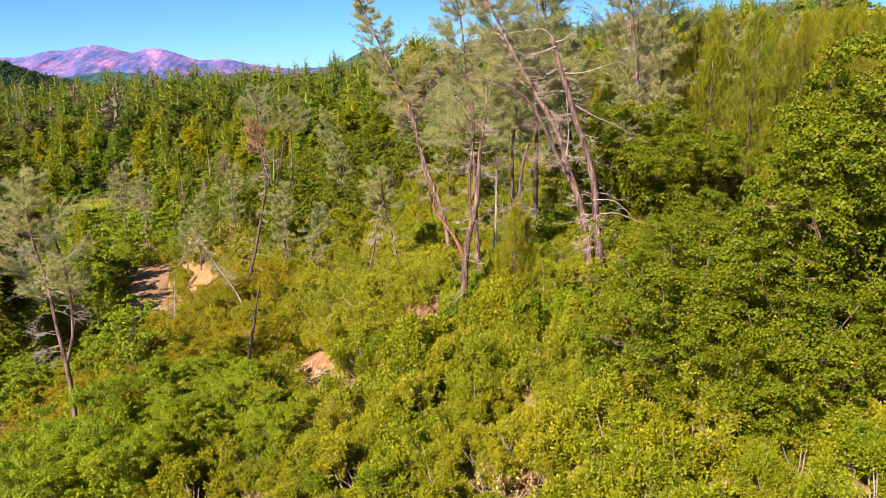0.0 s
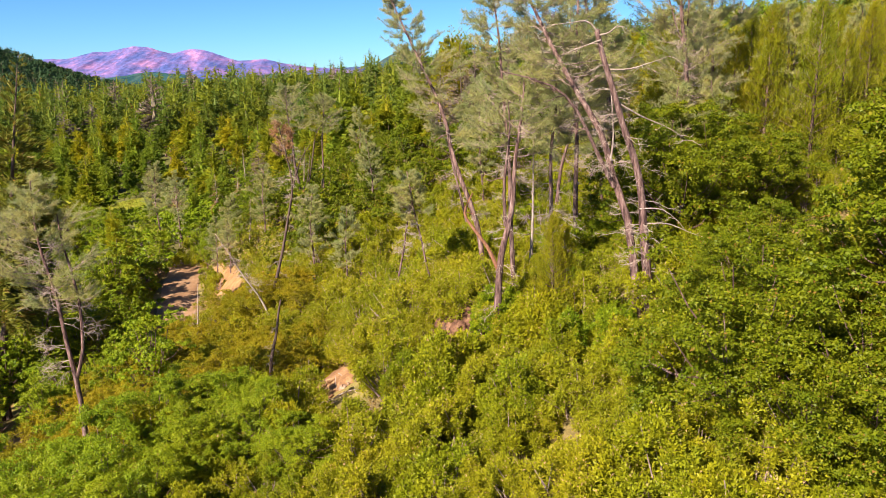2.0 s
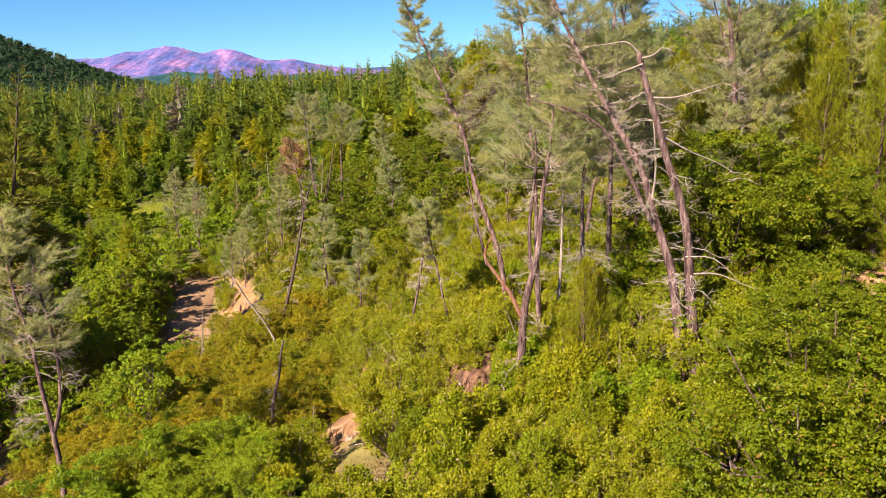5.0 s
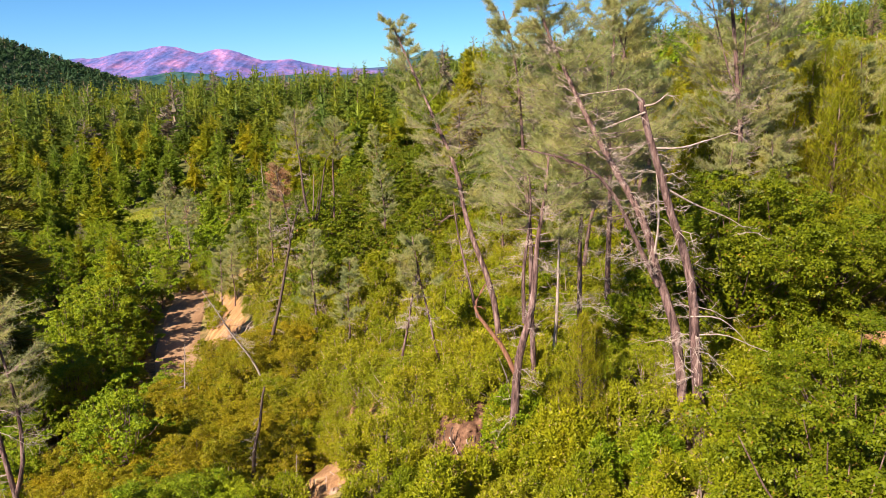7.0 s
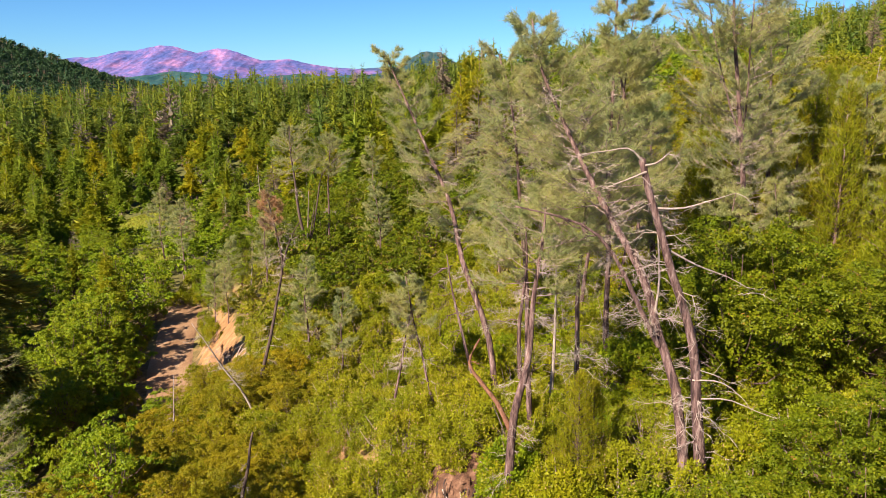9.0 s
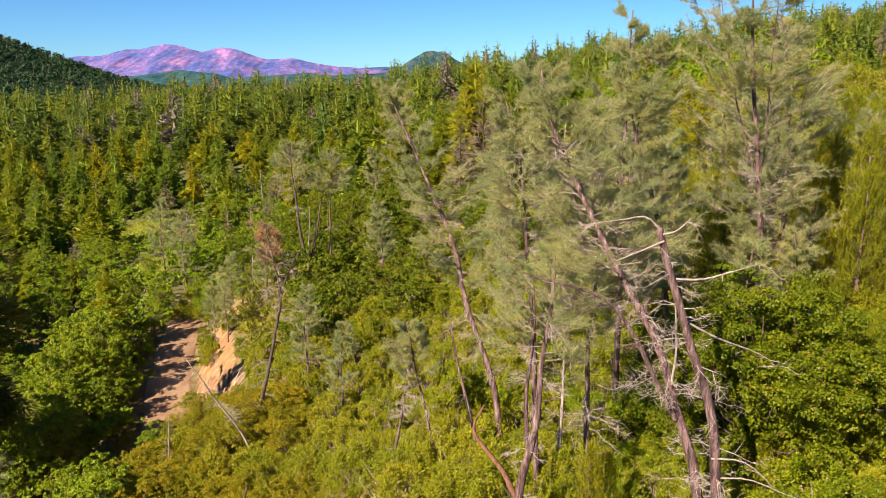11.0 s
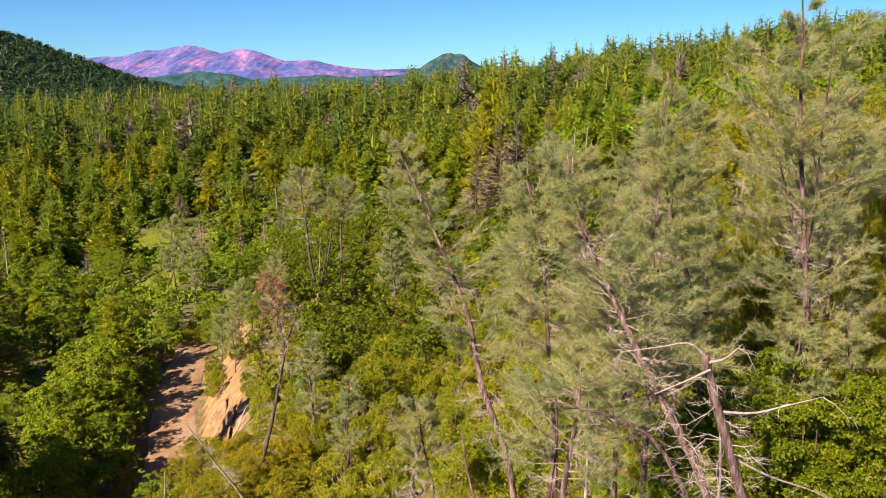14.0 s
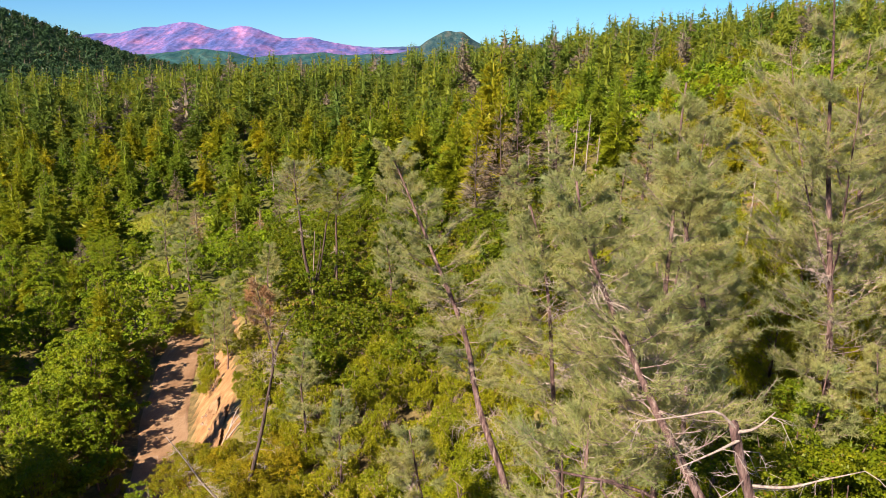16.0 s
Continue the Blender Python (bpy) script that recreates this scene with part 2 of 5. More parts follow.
M_FOOT = rough_mat("hazed_forest_slopes", [(0.36, (0.012, 0.055, 0.065)), (0.5, (0.025, 0.075, 0.08)), (0.64, (0.045, 0.09, 0.085))], 0.03, stretch=(1, 0.4, 1), fine=0.15, bump=0.0, own=False)
# Forest seen through much air: its blue is haze put into the colour.
M_BLUERIDGE = rough_mat("hazed_ridge_slopes", [(0.35, (0.03, 0.06, 0.15)), (0.65, (0.07, 0.09, 0.19))], 0.004, fine=0.02, bump=0.0, own=False)


# ---- mesh tools ----
class Geo:
    """Gathers quads and triangles for one mesh."""

    def __init__(self):
        self.v, self.q, self.t, self.n = [], [], [], 0

    def add(self, verts, faces):
        faces = np.asarray(faces, int)
        self.v.append(np.asarray(verts, float).reshape(-1, 3))
        (self.t if faces.shape[-1] == 3 else self.q).append(faces.reshape(-1, faces.shape[-1]) + self.n)
        self.n += len(self.v[-1])
        return self

    def arrays(self):
        return (np.concatenate(self.v) if self.v else np.zeros((0, 3)),
                np.concatenate(self.q) if self.q else np.zeros((0, 4), int), np.concatenate(self.t) if self.t else np.zeros((0, 3), int))

    def mesh(self, name, smooth=False):
        v, q, t = self.arrays()
        me = bpy.data.meshes.new(name)
        me.vertices.add(len(v))
        me.vertices.foreach_set("co", v.astype(np.float32).ravel())
        me.loops.add(q.size + t.size)
        me.loops.foreach_set("vertex_index", np.concatenate([q.ravel(), t.ravel()]).astype(np.int32))
        me.polygons.add(len(q) + len(t))
        me.polygons.foreach_set("loop_start", np.concatenate([np.arange(len(q)) * 4, q.size + np.arange(len(t)) * 3]).astype(np.int32))
        me.polygons.foreach_set("use_smooth", np.full(len(q) + len(t), smooth))
        me.update(calc_edges=True)
        me.validate()
        return me


def part(name, geo, material, parent=None, label="", smooth=False):
    me = geo.mesh(name, smooth)
    me.materials.append(material)
    ob = new(name, me)
    ob.parent = parent
    return tagged(ob, label)


def unit(a):
    return a / np.maximum(np.linalg.norm(a, axis=-1, keepdims=True), 1e-9)


def tube(geo, pts, radii, sides=6, cap=True):
    """A tapered, rounded limb along pts."""
    pts, radii = np.asarray(pts, float), np.asarray(radii, float)
    d = unit(np.gradient(pts, axis=0))
    side = unit(np.cross(d, np.where(np.abs(d[:, 2:]) > 0.9, [[1.0, 0, 0]], [[0, 0, 1.0]])))
    up = np.cross(d, side)
    a = np.arange(sides) * 2 * np.pi / sides
    ring = pts[:, None] + radii[:, None, None] * (np.cos(a)[None, :, None] * side[:, None] + np.sin(a)[None, :, None] * up[:, None])
    k, s = len(pts), sides
    i, j = np.meshgrid(np.arange(k - 1), np.arange(s), indexing="ij")
    q = np.stack([i * s + j, i * s + (j + 1) % s, (i + 1) * s + (j + 1) % s, (i + 1) * s + j], -1).reshape(-1, 4)
    v = ring.reshape(-1, 3)
    if cap:
        v = np.concatenate([v, pts[-1:] + d[-1:] * radii[-1] * 0.7])
        t = np.arange(0, s, 2)
        base = (k - 1) * s
        q = np.concatenate([q, np.stack([base + t, base + (t + 1) % s, base + (t + 2) % s, np.full(len(t), len(v) - 1)], -1)])
    geo.add(v, q)


def smooth_path(pts, n):
    """n points on a smooth curve through pts."""
    pts = np.asarray(pts, float)
    t, u = np.arange(len(pts)), np.linspace(0, len(pts) - 1, n)
    m = np.gradient(pts, axis=0) if len(pts) > 2 else np.repeat(np.diff(pts, axis=0), 2, 0)
    i = np.clip(u.astype(int), 0, len(pts) - 2)
    s = (u - i)[:, None]
    return (2 * s**3 - 3 * s**2 + 1) * pts[i] + (s**3 - 2 * s**2 + s) * m[i] + (3 * s**2 - 2 * s**3) * pts[i + 1] + (s**3 - s**2) * m[i + 1]


def blades(geo, pos, axis, normal, length, width, fold=0.12):
    """Leaves: one folded, pointed quad each."""
    axis = unit(axis)
    side = unit(np.cross(normal, axis))
    lift = np.cross(axis, side)
    L, W = np.asarray(length)[:, None], np.asarray(width)[:, None]
    mid = pos + axis * L * 0.5
    v = np.stack([pos, mid + side * W * 0.5 + lift * W * fold, pos + axis * L, mid - side * W * 0.5 + lift * W * fold], 1)
    geo.add(v, np.arange(len(pos) * 4).reshape(-1, 4))


def ball_dirs(rng, n):
    return unit(rng.normal(size=(n, 3)))


def leaf_tris(geo, pos, axis, normal, length, width):
    """Small leaves: one pointed triangle each."""
    axis = unit(axis)
    side = unit(np.cross(normal, axis)) * (np.asarray(width) * 0.5)[:, None]
    v = np.stack([pos - side, pos + side, pos + axis * np.asarray(length)[:, None]], 1)
    geo.add(v, np.arange(len(pos) * 3).reshape(-1, 3))


def clump(geo, rng, c, r, n, size, flat=0.62, hollow=0.35):
    """A clump of leaves, thickest near its skin, its leaves turned outwards and up."""
    d = ball_dirs(rng, n)
    d[:, 2] = np.where(d[:, 2] < -0.45, -d[:, 2], d[:, 2])
    rad = r * (hollow + (1 - hollow) * rng.random(n) ** 0.6) * rng.uniform(0.85, 1.2, n)
    pos = c + d * rad[:, None] * [1, 1, flat]
    nor = unit(d * 0.75 + rng.normal(size=(n, 3)) * 0.5 + [0, 0, 0.35])
    ax = np.cross(nor, rng.normal(size=(n, 3)))
    L = size * rng.uniform(0.7, 1.4, n)
    leaf_tris(geo, pos, ax, nor, L, L * rng.uniform(0.6, 0.95, n))


def tuft(geo, rng, pos, axis, n, length, width, spread=0.95):
    """Needle bundles: n needles fanned about each axis."""
    k = len(pos)
    p = np.repeat(pos, n, 0)
    a = unit(np.repeat(unit(axis), n, 0) + rng.normal(size=(k * n, 3)) * spread)
    L = length * rng.uniform(0.65, 1.25, k * n)
    leaf_tris(geo, p, a, rng.normal(size=(k * n, 3)), L, np.full(k * n, width * 1.5))


# ---- lie of the land ----
def step(a, b, x):
    t = np.clip((x - a) / (b - a), 0, 1)
    return t * t * (3 - 2 * t)


def road_x(y):
    return np.interp(y, [-200, 20, 50, 64, 72, 86, 92, 105, 112, 122, 140, 218, 300], [-130, -48, -33, -27.0, -25.8, -30.2, -32.0, -34.8, -36.4, -39, -45, -80, -105])


def road_z(y):
    return np.interp(y, [-200, 0, 72, 112, 218, 300], [-20, -18, -18.2, -18.9, -27, -28])


def wavy(x, y, scale):
    return (np.sin(x / scale + 1.3 * np.sin(y / scale * 0.7)) + np.sin(y / scale * 1.1 + 1.7 * np.sin(x / scale * 0.6 + 2)) + np.sin((x + y) / scale * 1.9 + 1) * 0.5) / 2.5


def ground_z(x, y):
    x, y = np.asarray(x, float), np.asarray(y, float)
    u, zr = x - road_x(y), road_z(y)
    hill = -4.6 + 0.4 * (np.minimum(x, 45) + 0.15 * np.maximum(x - 45, 0)) + 0.5 * wavy(x, y, 4.0) * step(3, 14, u)
    hill = hill - 1.6 * np.exp(-(((x + 10) / 5) ** 2) - ((y - 42) / 6) ** 2) + 0.9 * np.exp(-(((x - 1) / 4) ** 2) - ((y - 37) / 3) ** 2)
    hill = hill - 0.17 * np.clip(31 - y, 0, 40) * step(-14, 0, x + 8)
    w = step(2.4, 8.5, u)
    near = np.where(u > 0, zr * (1 - w) + hill * w, zr - 3.5 * step(3, 16, -u) + 0.05 * np.maximum(-u - 30, 0))
    back = -27 + 0.064 * (np.minimum(y, 600) - 240) + 0.1 * np.maximum(x + 60, 0) + 0.03 * np.maximum(x, 0) - 0.03 * np.maximum(y - 650, 0) - 0.07 * np.maximum(-x - 60, 0)
    w2 = step(150, 300, y)
    z = near * (1 - w2) + np.maximum(back, -48) * w2
    ridge = 138 * np.exp(-(((x + 830) / 300) ** 2)) * step(420, 950, y) * (1 - step(1250, 1700, y))
    far = step(700, 1500, np.hypot(x, y))
    z = z + 2.0 * wavy(x, y, 45.0) * w2 + 4.0 * np.exp(-(((x + 88.5) / 20) ** 2) - ((y - 364) / 22) ** 2)
    return np.maximum(z, z * (1 - far) - 45 * far) * (1 - far) + far * -45 + ridge


def at_ground(x, y):
    return float(ground_z(x, y))


def build_ground():
    gy = np.concatenate([np.linspace(-160, 4, 30), np.linspace(5, 130, 170), np.linspace(132, 640, 110), np.geomspace(660, 4900, 45)])
    gx = np.concatenate([-np.geomspace(3200, 62, 60), np.linspace(-60, 45, 150), np.geomspace(47, 3200, 60)])
    X, Y = np.meshgrid(gx, gy)
    v = np.stack([X, Y, ground_z(X, Y)], -1).reshape(-1, 3)
    ny, nx = X.shape
    i, j = np.meshgrid(np.arange(ny - 1), np.arange(nx - 1), indexing="ij")
    f = np.stack([i * nx + j, i * nx + j + 1, (i + 1) * nx + j + 1, (i + 1) * nx + j], -1)
    ob = part("ground", Geo().add(v, f), M_GROUND, smooth=True)
    tagged(ob, "steep hillside of orange soil, litter and dry grass", "ground", kind="structure")


def build_road():
    y = np.linspace(20, 112, 150)
    c = np.convolve(np.pad(road_x(y), 6, mode="edge"), np.ones(13) / 13, "valid")
    cols = np.array([-2.2, -1.8, -1.1, -0.6, 0, 0.6, 1.1, 1.6, 2.0, 2.4, 2.8, 3.2])
    dip = np.array([-0.12, 0.05, 0.03, 0.08, 0.1, 0.08, 0.03, 0.06, 0.05, 0.05, 0.03, -0.2])
    X = c[:, None] + cols + 0.3 * wavy(y[:, None], y[:, None] * 0 + cols * 3, 2.0) * ((cols < -1.5) | (cols > 3))
    Y = np.repeat(y[:, None], len(cols), 1)
    Z = np.maximum(ground_z(X, Y), road_z(Y) - 0.05) + 0.06 + dip + 0.02 * wavy(X * 3, Y * 3, 1.0)
    i, j = np.meshgrid(np.arange(len(y) - 1), np.arange(len(cols) - 1), indexing="ij")
    k = len(cols)
    f = np.stack([i * k + j, i * k + j + 1, (i + 1) * k + j + 1, (i + 1) * k + j], -1)
    ob = part("road", Geo().add(np.stack([X, Y, Z], -1), f), M_ROAD, smooth=True)
    tagged(ob, "narrow rutted dirt road of tan soil cut into the hillside", "road", kind="structure")


def build_range(name, label, profile, y0, depth, foot, material, seed, relief=60.0, spur=230.0, cols=420):
    """A far range: crest heights by x, with spurs and gullies running down towards the viewer."""
    rng = np.random.default_rng(seed)
    xs = np.linspace(profile[0][0], profile[-1][0], cols)
    crest = np.interp(xs, [p[0] for p in profile], [p[1] for p in profile])
    k = max(3, int(cols * 22 / (xs[-1] - xs[0])) | 1)
    crest = np.convolve(np.pad(crest, k // 2, mode="edge"), np.ones(k) / k, "valid")
    crest = crest + sum(rng.uniform(0.5, 1.2) * np.sin(xs / w + rng.uniform(0, 6)) for w in (6, 9, 15, 27)) * 0.5
    rows = 60
    s = np.linspace(0, 1, rows)[:, None]
    sway = 0.35 * spur * np.sin(s * 3.1 + xs[None] / (spur * 2.3) + seed)
    fold = 0
    for q, amount in enumerate((1.0, 0.55, 0.3, 0.16)):
        w = spur / 2.1**q
        ridge = 1 - 2 * np.abs(np.sin((xs[None] + sway) / w * np.pi * 0.5 + rng.uniform(0, 6) + 0.8 * np.sin(s * (3 + 2 * q) + xs[None] / (w * 3))))
        fold = fold + amount * ridge
    swell = np.sin(np.pi * np.minimum(s * 1.15, 1)) ** 0.6
    X = np.repeat(xs[None], rows, 0)
    Y = y0 - depth * s - relief * fold * swell
    Z = foot + (crest[None] - foot) * (1 - s) ** 1.1 + 0.1 * relief * fold * swell * (1 - s)
    i, j = np.meshgrid(np.arange(rows - 1), np.arange(cols - 1), indexing="ij")
    f = np.stack([i * cols + j, (i + 1) * cols + j, (i + 1) * cols + j + 1, i * cols + j + 1], -1)
    ob = part(name, Geo().add(np.stack([X, Y, Z], -1), f), material, smooth=True)
    tagged(ob, label, "mountain", kind="structure")


build_ground()
build_road()
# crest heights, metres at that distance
build_range("mountain_range", "far mountain range with bare pinkish upper slopes, haze put into the colour",
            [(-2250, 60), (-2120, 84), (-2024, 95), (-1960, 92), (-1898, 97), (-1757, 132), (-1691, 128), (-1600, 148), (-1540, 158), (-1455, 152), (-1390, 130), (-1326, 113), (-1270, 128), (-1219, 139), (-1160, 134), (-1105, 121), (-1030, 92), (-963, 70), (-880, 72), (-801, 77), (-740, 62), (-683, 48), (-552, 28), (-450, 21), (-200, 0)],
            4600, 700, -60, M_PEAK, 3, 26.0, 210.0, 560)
build_range("far_ridge", "low forested ridge on the horizon, coloured in haze blue",
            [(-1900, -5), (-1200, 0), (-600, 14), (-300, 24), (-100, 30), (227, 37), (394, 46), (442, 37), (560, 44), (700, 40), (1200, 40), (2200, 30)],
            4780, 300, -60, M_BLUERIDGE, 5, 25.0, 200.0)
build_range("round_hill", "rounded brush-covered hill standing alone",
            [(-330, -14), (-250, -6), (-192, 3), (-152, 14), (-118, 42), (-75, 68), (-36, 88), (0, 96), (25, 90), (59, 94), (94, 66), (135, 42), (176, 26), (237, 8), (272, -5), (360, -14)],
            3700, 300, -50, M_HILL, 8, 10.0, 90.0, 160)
build_range("foothill_range", "dark green forested foothills, tinted bluish for haze",
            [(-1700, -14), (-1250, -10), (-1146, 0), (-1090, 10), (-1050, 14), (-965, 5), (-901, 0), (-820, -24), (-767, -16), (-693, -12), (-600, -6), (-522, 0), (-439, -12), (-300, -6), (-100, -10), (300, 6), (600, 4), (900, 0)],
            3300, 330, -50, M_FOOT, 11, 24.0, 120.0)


# ---- plants ----
def conifer_geo(seed, h, r, branches, twigs, bare=0.18, thin=0.0, near=False, width=0.3, twig=1.0):
    """Crown and trunk of a conifer, upright at the origin: branches in a spiral, each a feathered, drooping spray of about that many twigs."""
    rng = np.random.default_rng(seed)
    trunk, crown = Geo(), Geo()
    bend = rng.normal(0, 0.012 * h, 2)
    zs = np.linspace(-0.4, h * 0.985, 9)
    pts = np.stack([bend[0] * np.sin(zs / h * 3), bend[1] * np.sin(zs / h * 2.3), zs], -1)
    if near:
        tube(trunk, pts, np.interp(zs, [-0.4, 1, h], [0.016 * h, 0.0125 * h, 0.02]), 6)
    else:
        tube(trunk, pts[[0, 4, 8]], [0.015 * h, 0.01 * h, 0.03], 4, cap=False)
    wide = lambda g: np.minimum(1, (g + 0.16) / 0.3) * (np.maximum(1 - g, 0) ** 0.84 + 0.008)
    star = 6
    for i in range(0 if thin else 5):
        g = (i + rng.uniform(0.1, 0.5)) / 5 * 0.8
        rim = r * wide(g) * 0.26 * rng.uniform(0.8, 1.15)
        top, down = h * (bare + (1 - bare) * (g + 0.17)), h * (bare + (1 - bare) * g) - 0.1 * rim
        a = np.arange(star) * 2 * np.pi / star + rng.uniform(0, 6.3)
        rad = rim * rng.uniform(0.5, 1.3, star)
        cx = [np.interp(top, zs, pts[:, 0]), np.interp(top, zs, pts[:, 1])]
        inner = np.stack([cx[0] + 0.15 * rim * np.cos(a), cx[1] + 0.15 * rim * np.sin(a), np.full(star, top)], -1)
        outer = np.stack([cx[0] + rad * np.cos(a), cx[1] + rad * np.sin(a), down + rng.uniform(-0.5, 0.5, star) * rim], -1)
        t = np.arange(star)
        crown.add(np.concatenate([inner, outer]), np.stack([t, (t + 1) % star, star + (t + 1) % star, star + t], -1)[:, ::-1])
    g_all = 1 - (1 - (np.arange(branches) + rng.random(branches)) / branches) ** 0.85
    f = bare + (1 - bare) * g_all
    az = np.arange(branches) * 2.4 + rng.normal(0, 0.35, branches)
    lobed = 1 + 0.22 * np.sin(az * 2 + g_all * 9 + seed) + 0.16 * np.sin(g_all * 23 + seed * 1.7)
    length = r * wide(g_all) * lobed * rng.uniform(0.62, 1.15, branches) + 0.012 * h
    per = np.maximum(3, (branches * twigs * length / length.sum()).astype(int))
    for b in range(branches):
        k, ln, g = per[b], length[b], g_all[b]
        out = np.array([np.cos(az[b]), np.sin(az[b]), 0])
        side = np.array([-out[1], out[0], 0])
        tilt = 0.9 * g * g + 0.1 * g - 0.12 + rng.normal(0, 0.1)
        p0 = np.array([np.interp(f[b] * h, zs, pts[:, 0]), np.interp(f[b] * h, zs, pts[:, 1]), f[b] * h])
        q = 0.12 + 0.88 * rng.random(k) ** 0.75
        sign = np.where(np.arange(k) % 2, 1.0, -1.0) * rng.uniform(0.3, 1.0, k)
        pos = p0 + out * (q * ln)[:, None] + [0, 0, 1] * ((tilt * q - 0.2 * q * q) * ln + rng.normal(0, 0.05 * ln + 0.03, k))[:, None]
        ax = unit(out * 0.7 + side * (sign * 0.8)[:, None] + [0, 0, 1] * (rng.uniform(-0.2, 0.6, k) + 1.3 * g**3)[:, None])
        nor = unit(rng.normal(size=(k, 3)) * 0.7 + [0, 0, 0.4] + out * 0.3)
        L = ((0.3 * (1 - q) + 0.18) * ln + 0.006 * h) * twig * rng.uniform(0.7, 1.2, k)
        leaf_tris(crown, pos, ax, nor, L, L * width * rng.uniform(0.7, 1.3, k))
        if near and b % 3 == 0 and ln > 0.9:
            tube(trunk, [p0, p0 + out * ln * 0.5 + [0, 0, (tilt * 0.5 - 0.05) * ln], p0 + out * ln * 0.9 + [0, 0, (tilt * 0.9 - 0.16) * ln]], [0.035, 0.022, 0.008], 3, cap=False)
    return trunk, crown


def plume_pine_geo(seed, h, r):
    """A dense young pine: rising branches that end in upright needle plumes."""
    rng = np.random.default_rng(seed)
    trunk, crown = Geo(), Geo()
    tube(trunk, [(0, 0, -0.3), (0.05, 0, h * 0.5), (0, 0.05, h * 0.97)], [0.014 * h, 0.008 * h, 0.012], 5)
    n = 190
    g = 1 - (1 - (np.arange(n) + rng.random(n)) / n) ** 0.8
    ln = r * (np.minimum(1, (g + 0.25) / 0.4) * (1 - g) ** 0.75 + 0.03) * rng.uniform(0.6, 1.15, n)
    P, A = [], []
    for b in range(n):
        az = b * 2.4 + rng.normal(0, 0.3)
        out = np.array([math.cos(az), math.sin(az), 0])
        p0 = np.array([0, 0, h * (0.03 + 0.94 * g[b])])
        tip = p0 + out * ln[b] + [0, 0, (0.25 + 0.5 * g[b]) * ln[b] + 0.15]
        if b % 2 == 0:
            tube(trunk, [p0, p0 * 0.45 + tip * 0.55 - [0, 0, 0.05], tip], [0.02, 0.014, 0.006], 3, cap=False)
        for k in range(5):
            w = 0.45 + 0.55 * (k + rng.random()) / 5
            q = p0 * (1 - w) + tip * w + rng.normal(0, 0.1, 3) * [1, 1, 0.5]
            for up in (0.0, 0.16, 0.32):
                P.append(q + [0, 0, up])
                A.append(out * 0.35 + [0, 0, 1.0])
    tuft(crown, rng, np.array(P), np.array(A), 4, 0.27, 0.02, 0.5)
    return trunk, crown


def oak_geo(seed, h, r, clumps, per, leaf, low=0.25, stems=1, boughs=0):
    """Broadleaf tree or shrub: forking limbs that carry clumps of leaves on an uneven dome; with boughs, the clumps sit on leafy shelves with gaps between."""
    rng = np.random.default_rng(seed)
    wood, crown = Geo(), Geo()
    lobes = ball_dirs(rng, 7)
    lobe_r = rng.uniform(0.65, 1.15, 7)
    mid_z, half = h * (low + (1 - low) * 0.5), h * (1 - low) * 0.5
    inner = max(30, clumps * per // 8)
    d = ball_dirs(rng, inner)
    grow = (0.6 + 0.3 * np.max(lobe_r * np.clip(d @ lobes.T, 0, 1) ** 2, -1)) * rng.uniform(0.3, 0.62, inner)
    L = leaf * rng.uniform(1.1, 1.6, inner)
    pos = d * grow[:, None] * [r, r, half] + [0, 0, mid_z]
    leaf_tris(crown, pos, np.cross(d, rng.normal(size=(inner, 3))), unit(d + rng.normal(size=(inner, 3)) * 0.5), L, L * 0.8)
    for s in range(stems):
        a = rng.uniform(0, 6.3)
        lean = np.array([np.cos(a), np.sin(a), 0]) * (0.05 if stems == 1 else 0.25) * r
        tube(wood, smooth_path([(0, 0, -0.3), lean * 0.5 + [0, 0, h * 0.22], lean + [0, 0, h * 0.5]], 5), np.linspace(0.028, 0.018, 5) * h / (1 if stems == 1 else 1.8), 5)
    shelf, shelf_r = [], []
    for c in range(boughs or clumps):
        d = ball_dirs(rng, 1)[0]
        if d[2] < -0.55:
            d[2] *= -0.6
        grow = 0.72 + 0.35 * np.max(lobe_r * np.clip(lobes @ d, 0, 1) ** 2)
        rr = rng.uniform(0.5, 1.0) ** 0.5 * grow
        centre = np.array([d[0] * r * rr, d[1] * r * rr, mid_z + d[2] * rr * half])
        shelf.append(centre)
        shelf_r.append(r * rng.uniform(0.2, 0.34))
        if (boughs or c % 6 == 0) and clumps > 30:
            start = np.array([0, 0, h * rng.uniform(0.12, 0.5)])
            midp = start * 0.5 + centre * 0.5 + [0, 0, -0.06 * h]
            tube(wood, smooth_path([start, midp, centre * 0.92 + start * 0.08], 4), np.linspace(0.0055, 0.002, 4) * h, 4)
    for c in range(clumps):
        if boughs:
            k = c % boughs
            out = unit(shelf[k] - [0, 0, mid_z]) * 0.5 + [0, 0, 0.3]
            d = unit(ball_dirs(rng, 1)[0] + out)
            clump(crown, rng, shelf[k] + d * shelf_r[k] * rng.uniform(0.6, 1.05) * [1, 1, 0.62], shelf_r[k] * rng.uniform(0.2, 0.38), per, leaf, 0.55)
        else:
            clump(crown, rng, shelf[c], r * rng.uniform(0.12, 0.25) * (30 / clumps) ** 0.33, per, leaf)
    return wood, crown


